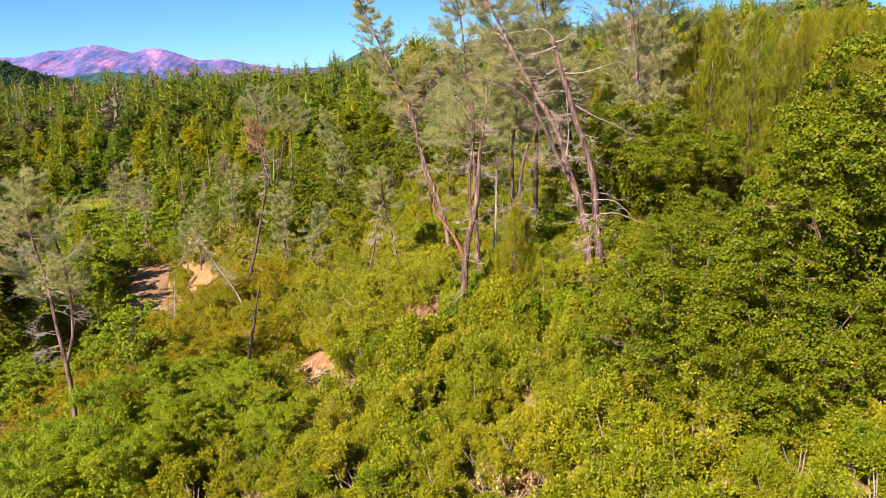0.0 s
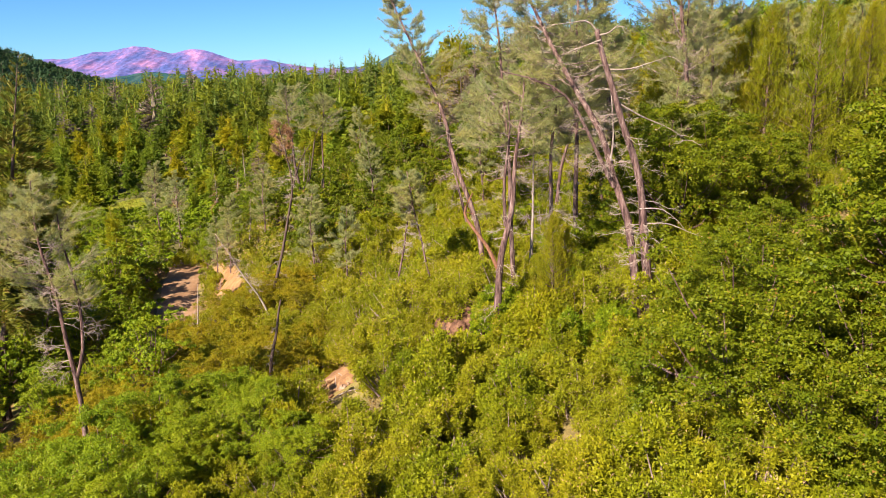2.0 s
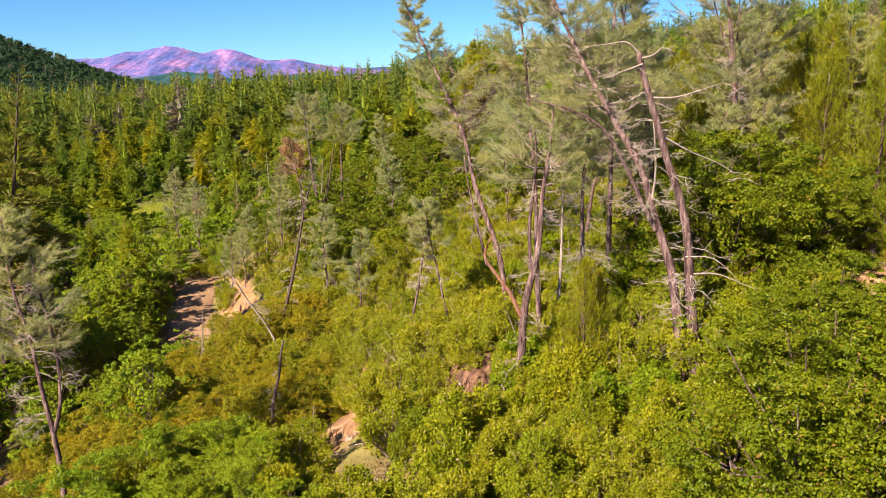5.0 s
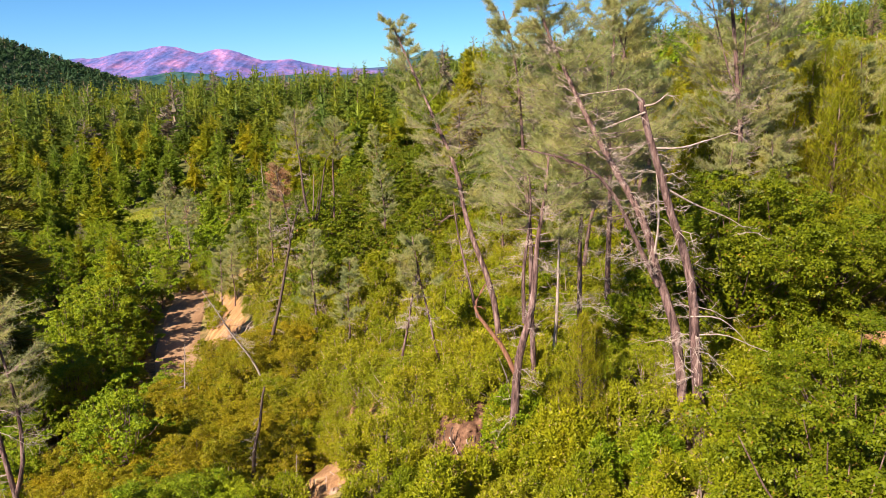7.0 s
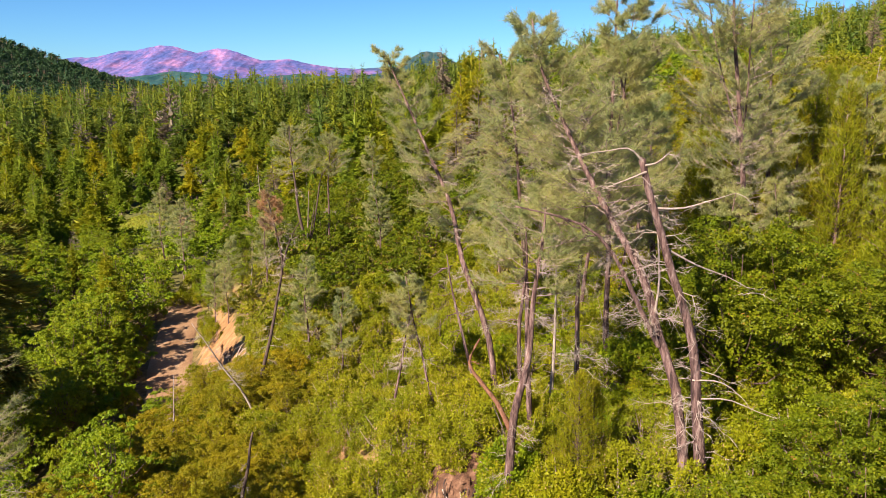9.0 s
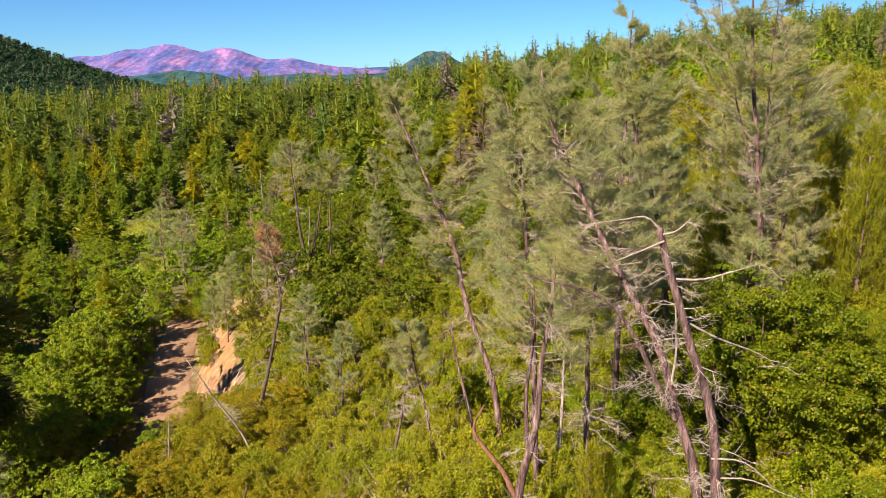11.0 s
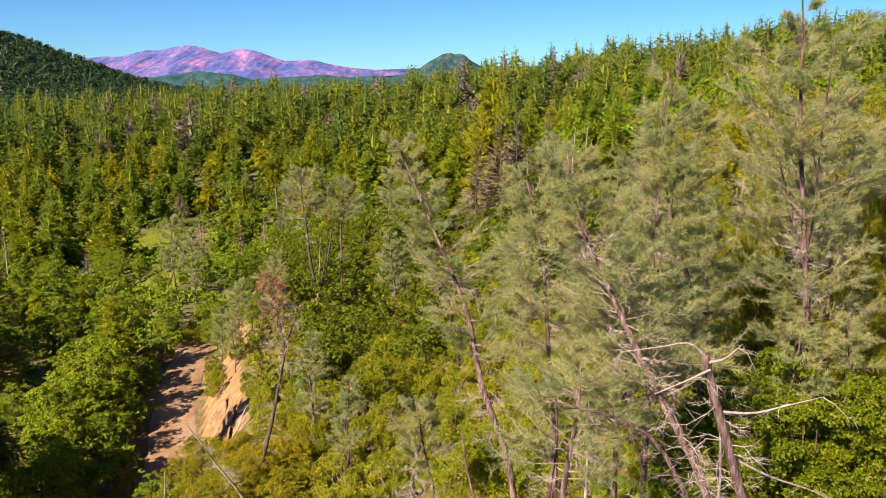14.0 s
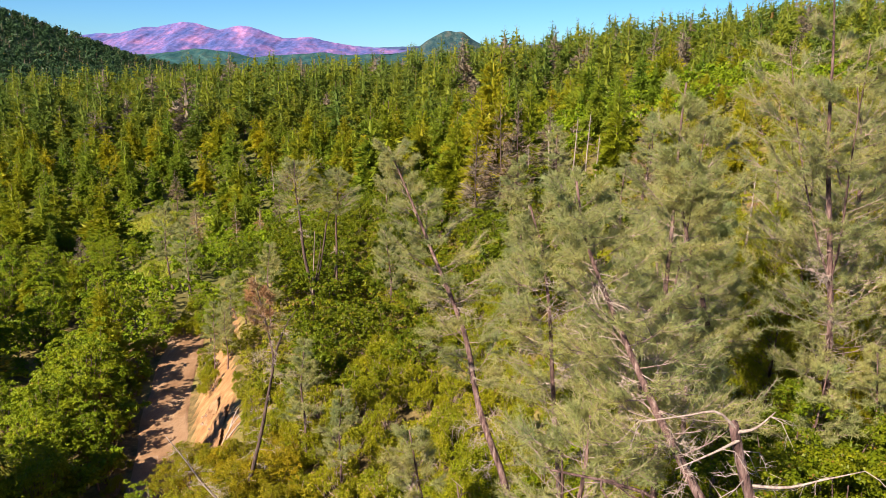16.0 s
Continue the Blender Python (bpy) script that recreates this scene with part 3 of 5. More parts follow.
def brush_geo(seed, h, r, shoots, per, leaf):
    """A chaparral shrub: many upright leafy shoots whose tips make an uneven dome."""
    rng = np.random.default_rng(seed)
    wood, crown = Geo(), Geo()
    lobes, lobe_r = ball_dirs(rng, 8), rng.uniform(0.5, 1.2, 8)
    mounds = 15
    m = ball_dirs(rng, mounds)
    m[:, 2] = np.abs(m[:, 2])
    grow = 0.5 + 0.38 * np.max(lobe_r * np.clip(m @ lobes.T, 0, 1) ** 3, -1)
    centre = m * grow[:, None] * [r, r, h * 0.9] + [0, 0, 0.08 * h]
    mound_r = rng.uniform(0.24, 0.42, mounds)
    own = rng.integers(0, mounds, shoots)
    d = unit(ball_dirs(rng, shoots) + m[own] * 0.55 + [0, 0, 0.3])
    tip = centre[own] + d * (mound_r[own] * rng.uniform(0.8, 1.08, shoots))[:, None] * [r, r, 0.8 * h]
    way = unit(d * 0.8 + [0, 0, 0.55])
    n = shoots * per
    along = rng.random(n) ** 0.8
    off = rng.normal(size=(n, 3))
    long = np.repeat(rng.uniform(0.06, 0.16, shoots) * h, per)
    w, t = np.repeat(way, per, 0), np.repeat(tip, per, 0)
    pos = t - w * (along * long)[:, None] + off * (0.014 * h + 0.018 * h * along)[:, None]
    L = leaf * rng.uniform(0.65, 1.35, n)
    leaf_tris(crown, pos, unit(w * 0.6 + off * 0.7), unit(rng.normal(size=(n, 3)) * 0.7 + np.repeat(d, per, 0)), L, L * rng.uniform(0.5, 0.8, n))
    for k in range(14):
        base = np.array([rng.normal(0, 0.12 * r), rng.normal(0, 0.12 * r), -0.2])
        end = tip[k] + way[k] * 0.03 * h * (k % 5 == 0)
        tube(wood, smooth_path([base, base * 0.5 + end * 0.5 + rng.normal(0, 0.08, 3), end], 5), np.linspace(0.014, 0.004, 5) * h, 4)
    return wood, crown


def dead_conifer_geo(seed, h, r, branches, twigs=3, droop=-0.1):
    """A bare standing snag with its broken branches."""
    rng = np.random.default_rng(seed)
    trunk, limb = Geo(), Geo()
    zs = np.linspace(-0.4, h, 9)
    pts = np.stack([0.01 * h * np.sin(zs / h * 4), 0.01 * h * np.cos(zs / h * 3), zs], -1)
    tube(trunk, pts, np.interp(zs, [-0.4, h], [0.014 * h, 0.03]), 6)
    for b in range(branches):
        f = rng.uniform(0.25, 0.97)
        bare_limb(limb, rng, np.array([0, 0, f * h]), rng.uniform(0, 6.3), r * (1.05 - f) * rng.uniform(0.5, 1.2) + 0.25, droop + rng.uniform(-0.1, 0.35), 0.03, twigs)
    return trunk, limb


def bare_limb(geo, rng, p0, az, length, rise, radius, twigs=3, fine=0):
    out = np.array([np.cos(az), np.sin(az), 0])
    side = np.array([-out[1], out[0], 0])
    kink, curl = rng.normal(0, 0.13), rng.normal(0, 0.2)
    s = np.array([0, 0.33, 0.68, 1.0])
    pts = p0 + out * (s * length)[:, None] + side * ((kink * np.sin(s * 4) + curl * s * s) * length)[:, None] + [0, 0, 1] * ((rise * s - 0.12 * s * s + 0.06 * np.sin(s * 7)) * length)[:, None]
    tube(geo, pts, radius * np.array([1, 0.75, 0.5, 0.2]), 4)
    for k in range(twigs):
        q = pts[1 + k % 3] if k % 3 < 2 else pts[2] * 0.5 + pts[3] * 0.5
        d = unit(out + side * rng.normal(0, 1.0) + np.array([0, 0, rng.normal(-0.1, 0.6)]))
        ln = length * rng.uniform(0.2, 0.45)
        tube(geo, [q, q + d * ln * 0.5 + [0, 0, rng.normal(0, 0.06) * ln], q + d * ln + [0, 0, rng.normal(-0.1, 0.15) * ln]], radius * np.array([0.45, 0.3, 0.12]), 3)
    if fine:
        w = rng.random(fine) ** 0.6
        q = pts[1] + (pts[3] - pts[1]) * w[:, None] + rng.normal(0, 0.1 * length, (fine, 3))
        d = unit(out + rng.normal(0, 0.7, (fine, 3)) - [0, 0, 0.25])
        ln = rng.uniform(0.25, 0.6, fine) * min(1.2, 0.4 + 0.5 * length)
        leaf_tris(geo, q, d, rng.normal(size=(fine, 3)), ln, np.full(fine, 0.016))


def grey_pine(name_label, path, r0, crown_from, limb_len, seed, limbs=40, dead=14, dead_from=0.12, bark=None, needles=14, tufts=7, length=0.27, width=0.0115, mat=None, top_r=0.03, dead_len=0.8, flat_top=0.35, split=True, leaders=0):
    """A lanky open pine along its own leaning trunk, with wispy needle bundles above and bare limbs below."""
    rng = np.random.default_rng(seed)
    base = np.asarray(path[0], float)
    base[2] = min(base[2], at_ground(base[0], base[1]) - 0.05)
    pts = smooth_path([base, *path[1:]], 18) - base
    d = np.concatenate([[0], np.cumsum(np.linalg.norm(np.diff(pts, axis=0), axis=1))])
    d /= d[-1]
    thing = new("gray_pine")
    thing.location = base
    tagged(thing, name_label, "pine tree", "gray pines on the slope")
    trunk, live, bare, leaf = Geo(), Geo(), Geo(), Geo()
    r0 *= 0.78
    wob = np.stack([np.sin(d * 17 + seed), np.cos(d * 13 + seed), d * 0], -1) * r0 * 0.25
    pts = pts + wob * (d > 0.02)[:, None]
    tube(trunk, pts, np.interp(d, [0, 0.06, 0.5, 1], [r0 * 1.25, r0, r0 * 0.68, top_r]), 9)
    spot = lambda f: np.array([np.interp(f, d, pts[:, k]) for k in range(3)])
    fork_at = crown_from + 0.3 * (1 - crown_from)
    sway = [np.zeros(3)] + [np.array([math.cos(a), math.sin(a), -0.12]) * limb_len * rng.uniform(0.45, 0.75) for a in np.arange(leaders) * 6.28 / max(leaders, 1) + rng.uniform(0, 6.28)]
    lead = lambda f, k: spot(f) + sway[k] * np.clip((f - fork_at) / (1 - fork_at), 0, 1) ** 0.7
    for k in range(1, leaders + 1):
        stem = Geo()
        fs = np.linspace(fork_at, 0.93, 8)
        tube(stem, [lead(f, k) for f in fs], np.linspace(r0 * 0.3, 0.015, 8), 5)
        part("leader_stem", stem, bark or M_BARK, thing, smooth=True)
    P, A = [], []
    for b in range(limbs):
        if split:
            live, P, A = Geo(), [], []
        f = crown_from + (0.99 - crown_from) * ((b + rng.random()) / limbs) * (0.9 if b % (leaders + 1) else 1.0)
        g = (f - crown_from) / (1 - crown_from)
        ln = limb_len * (0.4 + 0.6 * np.sin(np.pi * min(1, g * 0.75 + 0.2))) * (1 - (1 - flat_top) * g**2.2) * rng.uniform(0.55, 1.2)
        az, rise = b * 2.4 + rng.normal(0, 0.5), 0.36 + 0.5 * g + rng.normal(0, 0.28)
        out = np.array([np.cos(az), np.sin(az), 0])
        side = np.array([-out[1], out[0], 0])
        s = np.array([0, 0.4, 0.75, 1.0])
        lp = lead(f, b % (leaders + 1)) + out * (s * ln)[:, None] + side * (rng.normal(0, 0.15) * s * s * ln)[:, None] + [0, 0, 1] * ((rise * s**1.3 * ln) - 0.08 * s * ln)[:, None]
        tube(live, lp, r0 * np.array([0.1, 0.07, 0.045, 0.025]) * (1.1 - 0.6 * g), 4)
        for k in range(tufts + 1):
            q = lp[1] * 0.8 + lp[0] * 0.2 + (lp[3] - lp[1]) * rng.uniform(0.0, 1.0)
            dirn = unit(out + side * rng.normal(0, 0.9) + np.array([0, 0, rng.uniform(0.0, 1.3)]))
            tl = ln * rng.uniform(0.2, 0.5) + 0.2
            tube(live, [q, q + dirn * tl * 0.6, q + dirn * tl + [0, 0, 0.08]], np.array([0.015, 0.011, 0.006]), 3)
            for w in (0.2, 0.45, 0.65, 0.85, 1.0):
                P.append(q + dirn * tl * w)
                A.append(dirn + [0, 0, 0.25])
        P.append(lp[3])
        A.append(lp[3] - lp[2])
        if split:
            leaf = Geo()
            tuft(leaf, rng, np.array(P), np.array(A), needles, length, width)
            br = part("branch", live, M_TWIG, thing)
            tagged(part("foliage", leaf, mat or M_GREY, br, "wispy grey-green needle bundles" if mat is None else ""), kind="stuff")
    if P and not split:
        tuft(leaf, rng, np.array(P), np.array(A), needles, length, width)
    for b in range(int(dead * 2.2)):
        f = dead_from + (min(0.9, max(crown_from, dead_from + 0.1) + 0.3) - dead_from) * rng.random()
        bare_limb(bare, rng, spot(f), rng.uniform(0, 6.3), dead_len * rng.uniform(0.4, 1.5), rng.uniform(-0.3, 0.2), 0.017, 7, 26 if f > crown_from - 0.25 and crown_from < 1 else 5)
        if split:
            part("dead_limb", bare, M_DEAD, thing, "bleached bare dead limb")
            bare = Geo()
    part("trunk", trunk, bark or M_BARK, thing, smooth=True)
    if not split:
        tagged(part("branchwork", live, M_TWIG, thing), kind="stuff")
        tagged(part("foliage", leaf, mat or M_GREY, thing, "wispy grey-green needle bundles"), kind="stuff")
        tagged(part("dead_branchwork", bare, M_DEAD, thing, "bleached bare dead limbs"), kind="stuff")
    return thing, spot


def limb_on(thing, pts, r, twig_seed=0, twigs=0, mat=None, name="dead_limb"):
    """A single limb of a tree, along world points."""
    g = Geo()
    off = np.array(thing.location)
    p = smooth_path(pts, 9) - off
    r = r * (0.6 if mat is None else 0.8)
    tube(g, p, np.linspace(r, r * 0.25, 9), 6)
    rng = np.random.default_rng(twig_seed)
    for k in range(twigs):
        i = rng.integers(3, 9)
        bare_limb(g, rng, p[i], rng.uniform(0, 6.3), rng.uniform(0.3, 1.1), rng.uniform(-0.5, 0.1), max(r * 0.3, 0.014), 5)
    part(name, g, mat or M_DEAD, thing, "bleached crooked dead limb", smooth=True)


def template(name, label, category, group, parts):
    ob = new(name)
    tagged(ob, label, category, group)
    for pname, geo, material, smooth in parts:
        p = part(pname, geo, material, ob, smooth=smooth)
        if pname in ("branchwork", "foliage", "crown"):
            tagged(p, kind="stuff")
    return ob


def put_all(templates, spots):
    """Sets copies of the templates at (x, y, scale, turn, lean); each template itself takes one of the places."""
    lots = {k: [] for k in range(len(templates))}
    for i, s in enumerate(spots):
        lots[i % len(templates)].append(s)
    for k, rows in lots.items():
        ms = [Matrix.Translation((x, y, at_ground(x, y) - 0.05)) @ pose(0, 0, 0, lean, lean * 0.6, turn) @ Matrix.Diagonal((sc, sc, sc, 1)) for x, y, sc, turn, lean in rows]
        for m in ms[1:]:
            copy_thing(templates[k], m)
        if ms:
            templates[k].matrix_basis = ms[0]
        else:
            for o in (*templates[k].children_recursive, templates[k]):
                bpy.data.objects.remove(o)


def scattered(rng, x0, x1, y0, y1, gap, keep):
    """Jittered places on a grid that pass keep(x, y)."""
    gx, gy = np.meshgrid(np.arange(x0, x1, gap), np.arange(y0, y1, gap * 0.9))
    gx = gx + (np.arange(gx.shape[0])[:, None] % 2) * gap * 0.5
    x = (gx + rng.uniform(-0.38, 0.38, gx.shape) * gap).ravel()
    y = (gy + rng.uniform(-0.38, 0.38, gx.shape) * gap).ravel()
    ok = keep(x, y)
    return x[ok], y[ok]


def joined(name, label, category, material, trunk_material, templates, x, y, size, rng, lean=0.03):
    """A stand too thick to count: every plant is real geometry, all in one object."""
    crown, wood = Geo(), Geo()
    tv = [(t.arrays(), c.arrays()) for t, c in templates]
    z = ground_z(x, y)
    for i in range(len(x)):
        (tvv, tq, tt), (cv, cq, ct) = tv[rng.integers(len(tv))]
        a, s = rng.uniform(0, 6.3), size[i]
        R = np.array([[math.cos(a), -math.sin(a), rng.normal(0, lean)], [math.sin(a), math.cos(a), rng.normal(0, lean)], [0, 0, rng.uniform(0.88, 1.14)]]) * s
        o = np.array([x[i], y[i], z[i] - 0.1])
        for g, verts, quads, tris in ((crown, cv, cq, ct), (wood, tvv, tq, tt)):
            base = g.n
            g.add(verts @ R.T + o, quads)
            g.t.append(tris + base)
    ob = part(name, crown, material)
    tagged(ob, label, category, kind="stuff")
    part("trunks", wood, trunk_material, ob)


def in_view(x, y, margin=6.0, y0=-9.0):
    return np.abs(x - 0.5) < (y - y0) * 0.62 + margin


BARE = [(-5.6, 36.6, 1.7), (-5.6, 34.6, 1.5), (-5.0, 33.0, 1.0), (1.3, 33.2, 1.5), (1.2, 31.4, 1.1), (2.8, 25.5, 0.5), (2.6, 24.3, 0.4), (2.7, 29.6, 0.7), (9.6, 26.6, 0.7), (-9.9, 37.4, 0.8), (18.0, 28.0, 1.2), (18.2, 29.6, 1.5), (-0.2, 31.2, 0.5), (9.3, 28.3, 0.3), (3.0, 31.0, 0.3), (16.5, 36, 1.2)]


def kept_low(x, y, size, tall):
    """Trees on the upper slope stay below the far crest."""
    room = 11.4 + 0.05 * (y + 8.4) - at_ground(x, y)
    return size if x < 17 or y > 330 else min(size, max(room, 2.4) / tall)


def in_meadow(x, y, grow=0.0):
    return (np.hypot((x + 79) / (13 + grow), (y - 221) / (17 + grow)) < 1) | (np.hypot((x + 58) / (5 + grow), (y - 157) / (13 + grow)) < 1)


def open_sky(x, y):
    """Kept free of tall trees: the meadow, the slope below it and the cabin's clearing."""
    below = (y > 120) & (y < 215) & (np.abs(x + 0.378 * (y - 11)) < 13)
    yard = (y > 335) & (y < 369) & (np.abs(x + 0.252 * (y - 11)) < 3.5)
    return ~(in_meadow(x, y, 2.0) | below | yard)


def off_bare(x, y, extra=0.0):
    ok = np.ones(len(x), bool)
    for bx, by, br in BARE:
        ok &= np.hypot(x - bx, y - by) > br + extra
    return ok


# ---- eroded banks ----
def eroded_bank(x, y, wide, high, seed, turn=0.0):
    """A scarp of bare soil facing downhill, with overhanging lip, roots and fallen clods."""
    rng = np.random.default_rng(seed)
    k, m = 26, 14
    u, w = np.linspace(-1, 1, k), np.linspace(0, 1, m)
    rise = np.interp(w, [0, 0.25, 0.6, 0.85, 1], [0.0, 0.12, 0.75, 1.0, 0.98])
    out = np.interp(w, [0, 0.25, 0.6, 0.85, 1], [1.5, 0.9, 0.25, 0.12, -0.5])
    edge = (1 - np.abs(u) ** 2.5)
    n1 = np.array([[noise.noise((a * 2.2 + seed, b * 3.0, seed)) for b in w] for a in u])
    n2 = np.array([[noise.noise((a * 7 + seed, b * 9.0, seed + 3)) for b in w] for a in u])
    X = u[:, None] * wide * 0.5 * (1 + 0.1 * n1)
    Y = -out[None] * high * edge[:, None] * (1 + 0.35 * n1) - 0.18 * n2 * high + 0.15 * high * u[:, None] ** 2
    c, s_ = math.cos(radians(turn)), math.sin(radians(turn))
    GX, GY = x + c * X - s_ * Y, y + s_ * X + c * Y
    Z = ground_z(GX, GY) - 0.12 + rise[None] * high * (0.6 if y > 60 else 0.4) * edge[:, None] * (1 + 0.3 * n1) + 0.08 * n2 * edge[:, None]
    i, j = np.meshgrid(np.arange(k - 1), np.arange(m - 1), indexing="ij")
    f = np.stack([i * m + j, (i + 1) * m + j, (i + 1) * m + j + 1, i * m + j + 1], -1)
    ob = part("eroded_bank", Geo().add(np.stack([GX, GY, Z], -1), f), M_DARKSOIL if seed == 3 else M_BANK, smooth=True)
    tagged(ob, "bare eroded bank of orange soil between shrubs", "bank", kind="structure")
    for q in range(5):
        a, b = rng.integers(3, k - 3), rng.integers(0, 7)
        clod(GX[a, b], GY[a, b], Z[a, b], rng.uniform(0.1, 0.24) * min(1.2, high), rng)


def clod(x, y, z, r, rng):
    k, m = 7, 5
    a, e = np.arange(k) * 2 * np.pi / k, np.linspace(-1.2, 1.35, m)
    d = np.stack([np.cos(a)[None] * np.cos(e)[:, None], np.sin(a)[None] * np.cos(e)[:, None], np.repeat(np.sin(e)[:, None], k, 1) * 0.7], -1)
    v = d * (r * rng.uniform(0.75, 1.2, d.shape[:2]))[..., None]
    i, j = np.meshgrid(np.arange(m - 1), np.arange(k), indexing="ij")
    ob = part("rock", Geo().add(v, np.stack([i * k + j, i * k + (j + 1) % k, (i + 1) * k + (j + 1) % k, (i + 1) * k + j], -1)), M_ROCK)
    ob.location = (x, y, z + r * 0.3)
    tagged(ob, "rough brown rock lying on a bare bank", "rock", "rocks on the banks")


for bank in ((-5.5, 37.2, 4.2, 2.0, 1, 15), (-6.6, 34.6, 2.6, 1.0, 2, 25), (1.4, 34.1, 3.2, 3.2, 3, 10), (2.8, 25.9, 1.8, 1.0, 4, 0), (-21.6, 78.3, 5.5, 1.5, 8, -68), (-23.8, 83.4, 4.6, 1.3, 9, -66), (-20.6, 73.8, 4.5, 1.3, 11, -80), (18.2, 30.4, 2.2, 0.9, 5, -10), (-0.2, 31.6, 1.2, 0.8, 6, 0), (16.6, 36.8, 2.8, 1.0, 7, 0)):
    eroded_bank(*bank)


def exposed_roots(x, y, z, wide, seed):
    """Roots that hang out of an undercut bank."""
    rng = np.random.default_rng(seed)
    thing = new("exposed_roots")
    thing.location = (x, y, z)
    tagged(thing, "tangle of brown roots hanging out of an undercut bank", "roots")
    for k in range(16):
        g = Geo()
        p = np.array([rng.uniform(-0.5, 0.5) * wide, rng.uniform(0.0, 0.5), rng.uniform(-0.2, 0.5)])
        steps = [p]
        way = np.array([rng.normal(0, 0.5), -0.8, -0.3])
        for q in range(5):
            way = way + rng.normal(0, 0.35, 3) + [0, 0, -0.3]
            steps.append(steps[-1] + unit(way) * rng.uniform(0.12, 0.32))
        r = rng.uniform(0.015, 0.045)
        tube(g, smooth_path(steps, 12), np.linspace(r, 0.006, 12), 5)
        part("root", g, M_DARKBARK if k % 3 else M_DEAD, thing, smooth=True)


exposed_roots(1.2, 33.3, at_ground(1.2, 33.6) + 0.9, 2.2, 5)
exposed_roots(-5.8, 36.4, at_ground(-5.8, 36.6) + 0.5, 1.8, 6)


# ---- leaning gray pines, one by one ----
def hero_pines():
    v, _ = grey_pine("gray pine forking low above an eroded bank", [(2.9, 31, -2.6), (3.3, 31, 1.0), (3.75, 31, 3.5), (4.0, 31, 5.8), (4.2, 31, 7.8), (4.4, 31.2, 10.2)],
                     0.27, 0.72, 2.0, 11, limbs=26, dead=16, dead_from=0.1, dead_len=0.8)
    limb_on(v, [(3.15, 31, 0.9), (2.6, 31, 2.1), (1.65, 31, 3.4), (1.6, 31, 4.0), (1.95, 31, 4.7)], 0.15, 1, 1, M_REDBARK, "side_stem")
    limb_on(v, [(3.55, 31.1, 3.0), (3.5, 31.3, 5.0), (3.75, 31.3, 7.4), (3.7, 31.4, 9.0)], 0.13, 2, 5, M_BARK, "second_stem")
    limb_on(v, [(1.65, 31, 3.3), (1.3, 31.1, 4.8), (0.9, 31.2, 6.6), (0.7, 31.2, 8.0)], 0.1, 3, 8, M_BARK, "side_stem_top")
    r, _ = grey_pine("dead gray pine with a snapped top and bleached limbs", [(9.75, 27.5, -1.2), (9.2, 27.5, 4.1), (8.65, 27.5, 6.8), (8.1, 27.5, 8.3), (7.25, 27.4, 10.5), (6.9, 27.3, 12.0)],
                     0.3, 1.0, 0.0, 12, limbs=0, dead=26, dead_from=0.1, dead_len=1.1, bark=M_BARK, top_r=0.11)
    limb_on(r, [(6.9, 27.3, 11.9), (6.4, 27.2, 12.35), (5.7, 27.1, 12.3), (4.7, 27.0, 12.2)], 0.07, 4, 2)
    limb_on(r, [(6.95, 27.3, 11.8), (7.35, 27.3, 11.9), (7.8, 27.4, 12.25)], 0.08, 5, 2)
    limb_on(r, [(7.0, 27.3, 11.6), (6.4, 27.1, 11.4), (5.5, 26.9, 11.1)], 0.07, 6, 3)
    limb_on(r, [(7.3, 27.4, 10.4), (8.2, 27.3, 10.4), (9.0, 27.3, 10.6), (9.9, 27.2, 10.9)], 0.075, 7, 5)
    limb_on(r, [(7.9, 27.5, 9.0), (9.0, 27.6, 8.4), (10.2, 27.8, 7.9), (11.2, 28, 7.3)], 0.07, 8, 9)
    limb_on(r, [(9.0, 27.4, 4.4), (9.9, 27.2, 4.4), (10.6, 27.1, 3.9), (11.0, 27, 3.4)], 0.05, 9, 1)
    limb_on(r, [(9.2, 27.4, 3.7), (10.2, 27.2, 3.75), (11.3, 27.1, 3.3), (12.2, 27, 3.0)], 0.05, 10, 1)
    q, _ = grey_pine("leaning gray pine with an open needle crown", [(9.3, 28, -0.9), (8.85, 28.3, 3.5), (8.15, 28.8, 5.6), (7.65, 29.2, 7.5), (6.85, 30, 9.2), (5.95, 31, 11.0), (5.3, 31.5, 12.3), (4.7, 32, 13.7), (4.25, 32.3, 15.0), (4.0, 32.5, 16.6)],
                     0.26, 0.58, 2.4, 13, limbs=54, dead=30, dead_from=0.12, dead_len=1.2, tufts=9)
    limb_on(q, [(8.15, 28.6, 5.2), (7.4, 28.5, 6.6), (6.7, 28.4, 8.0), (5.9, 28.3, 9.2), (4.8, 28.1, 9.9), (2.9, 28, 10.4)], 0.13, 14, 9, M_BARK, "forked_stem")
    limb_on(q, [(8.0, 28.9, 6.0), (8.1, 28.8, 7.5), (7.9, 28.6, 9.2), (7.7, 28.6, 10.6)], 0.09, 15, 9)
    grey_pine("tall gray pine with cone-tipped upright top", [(8.9, 39.2, -1.2), (8.7, 39, 6), (8.55, 39, 12), (8.7, 39, 19)], 0.2, 0.36, 2.3, 14, limbs=84, dead=14, dead_from=0.15, tufts=10, leaders=1)
    grey_pine("gray pine tipping away from its neighbours", [(11.6, 39.5, -0.2), (10.7, 39.2, 8), (9.9, 38.9, 11.0), (9.1, 38.6, 13.6), (8.3, 38.2, 16.0)], 0.24, 0.55, 2.2, 15, limbs=40, dead=14, dead_from=0.25)
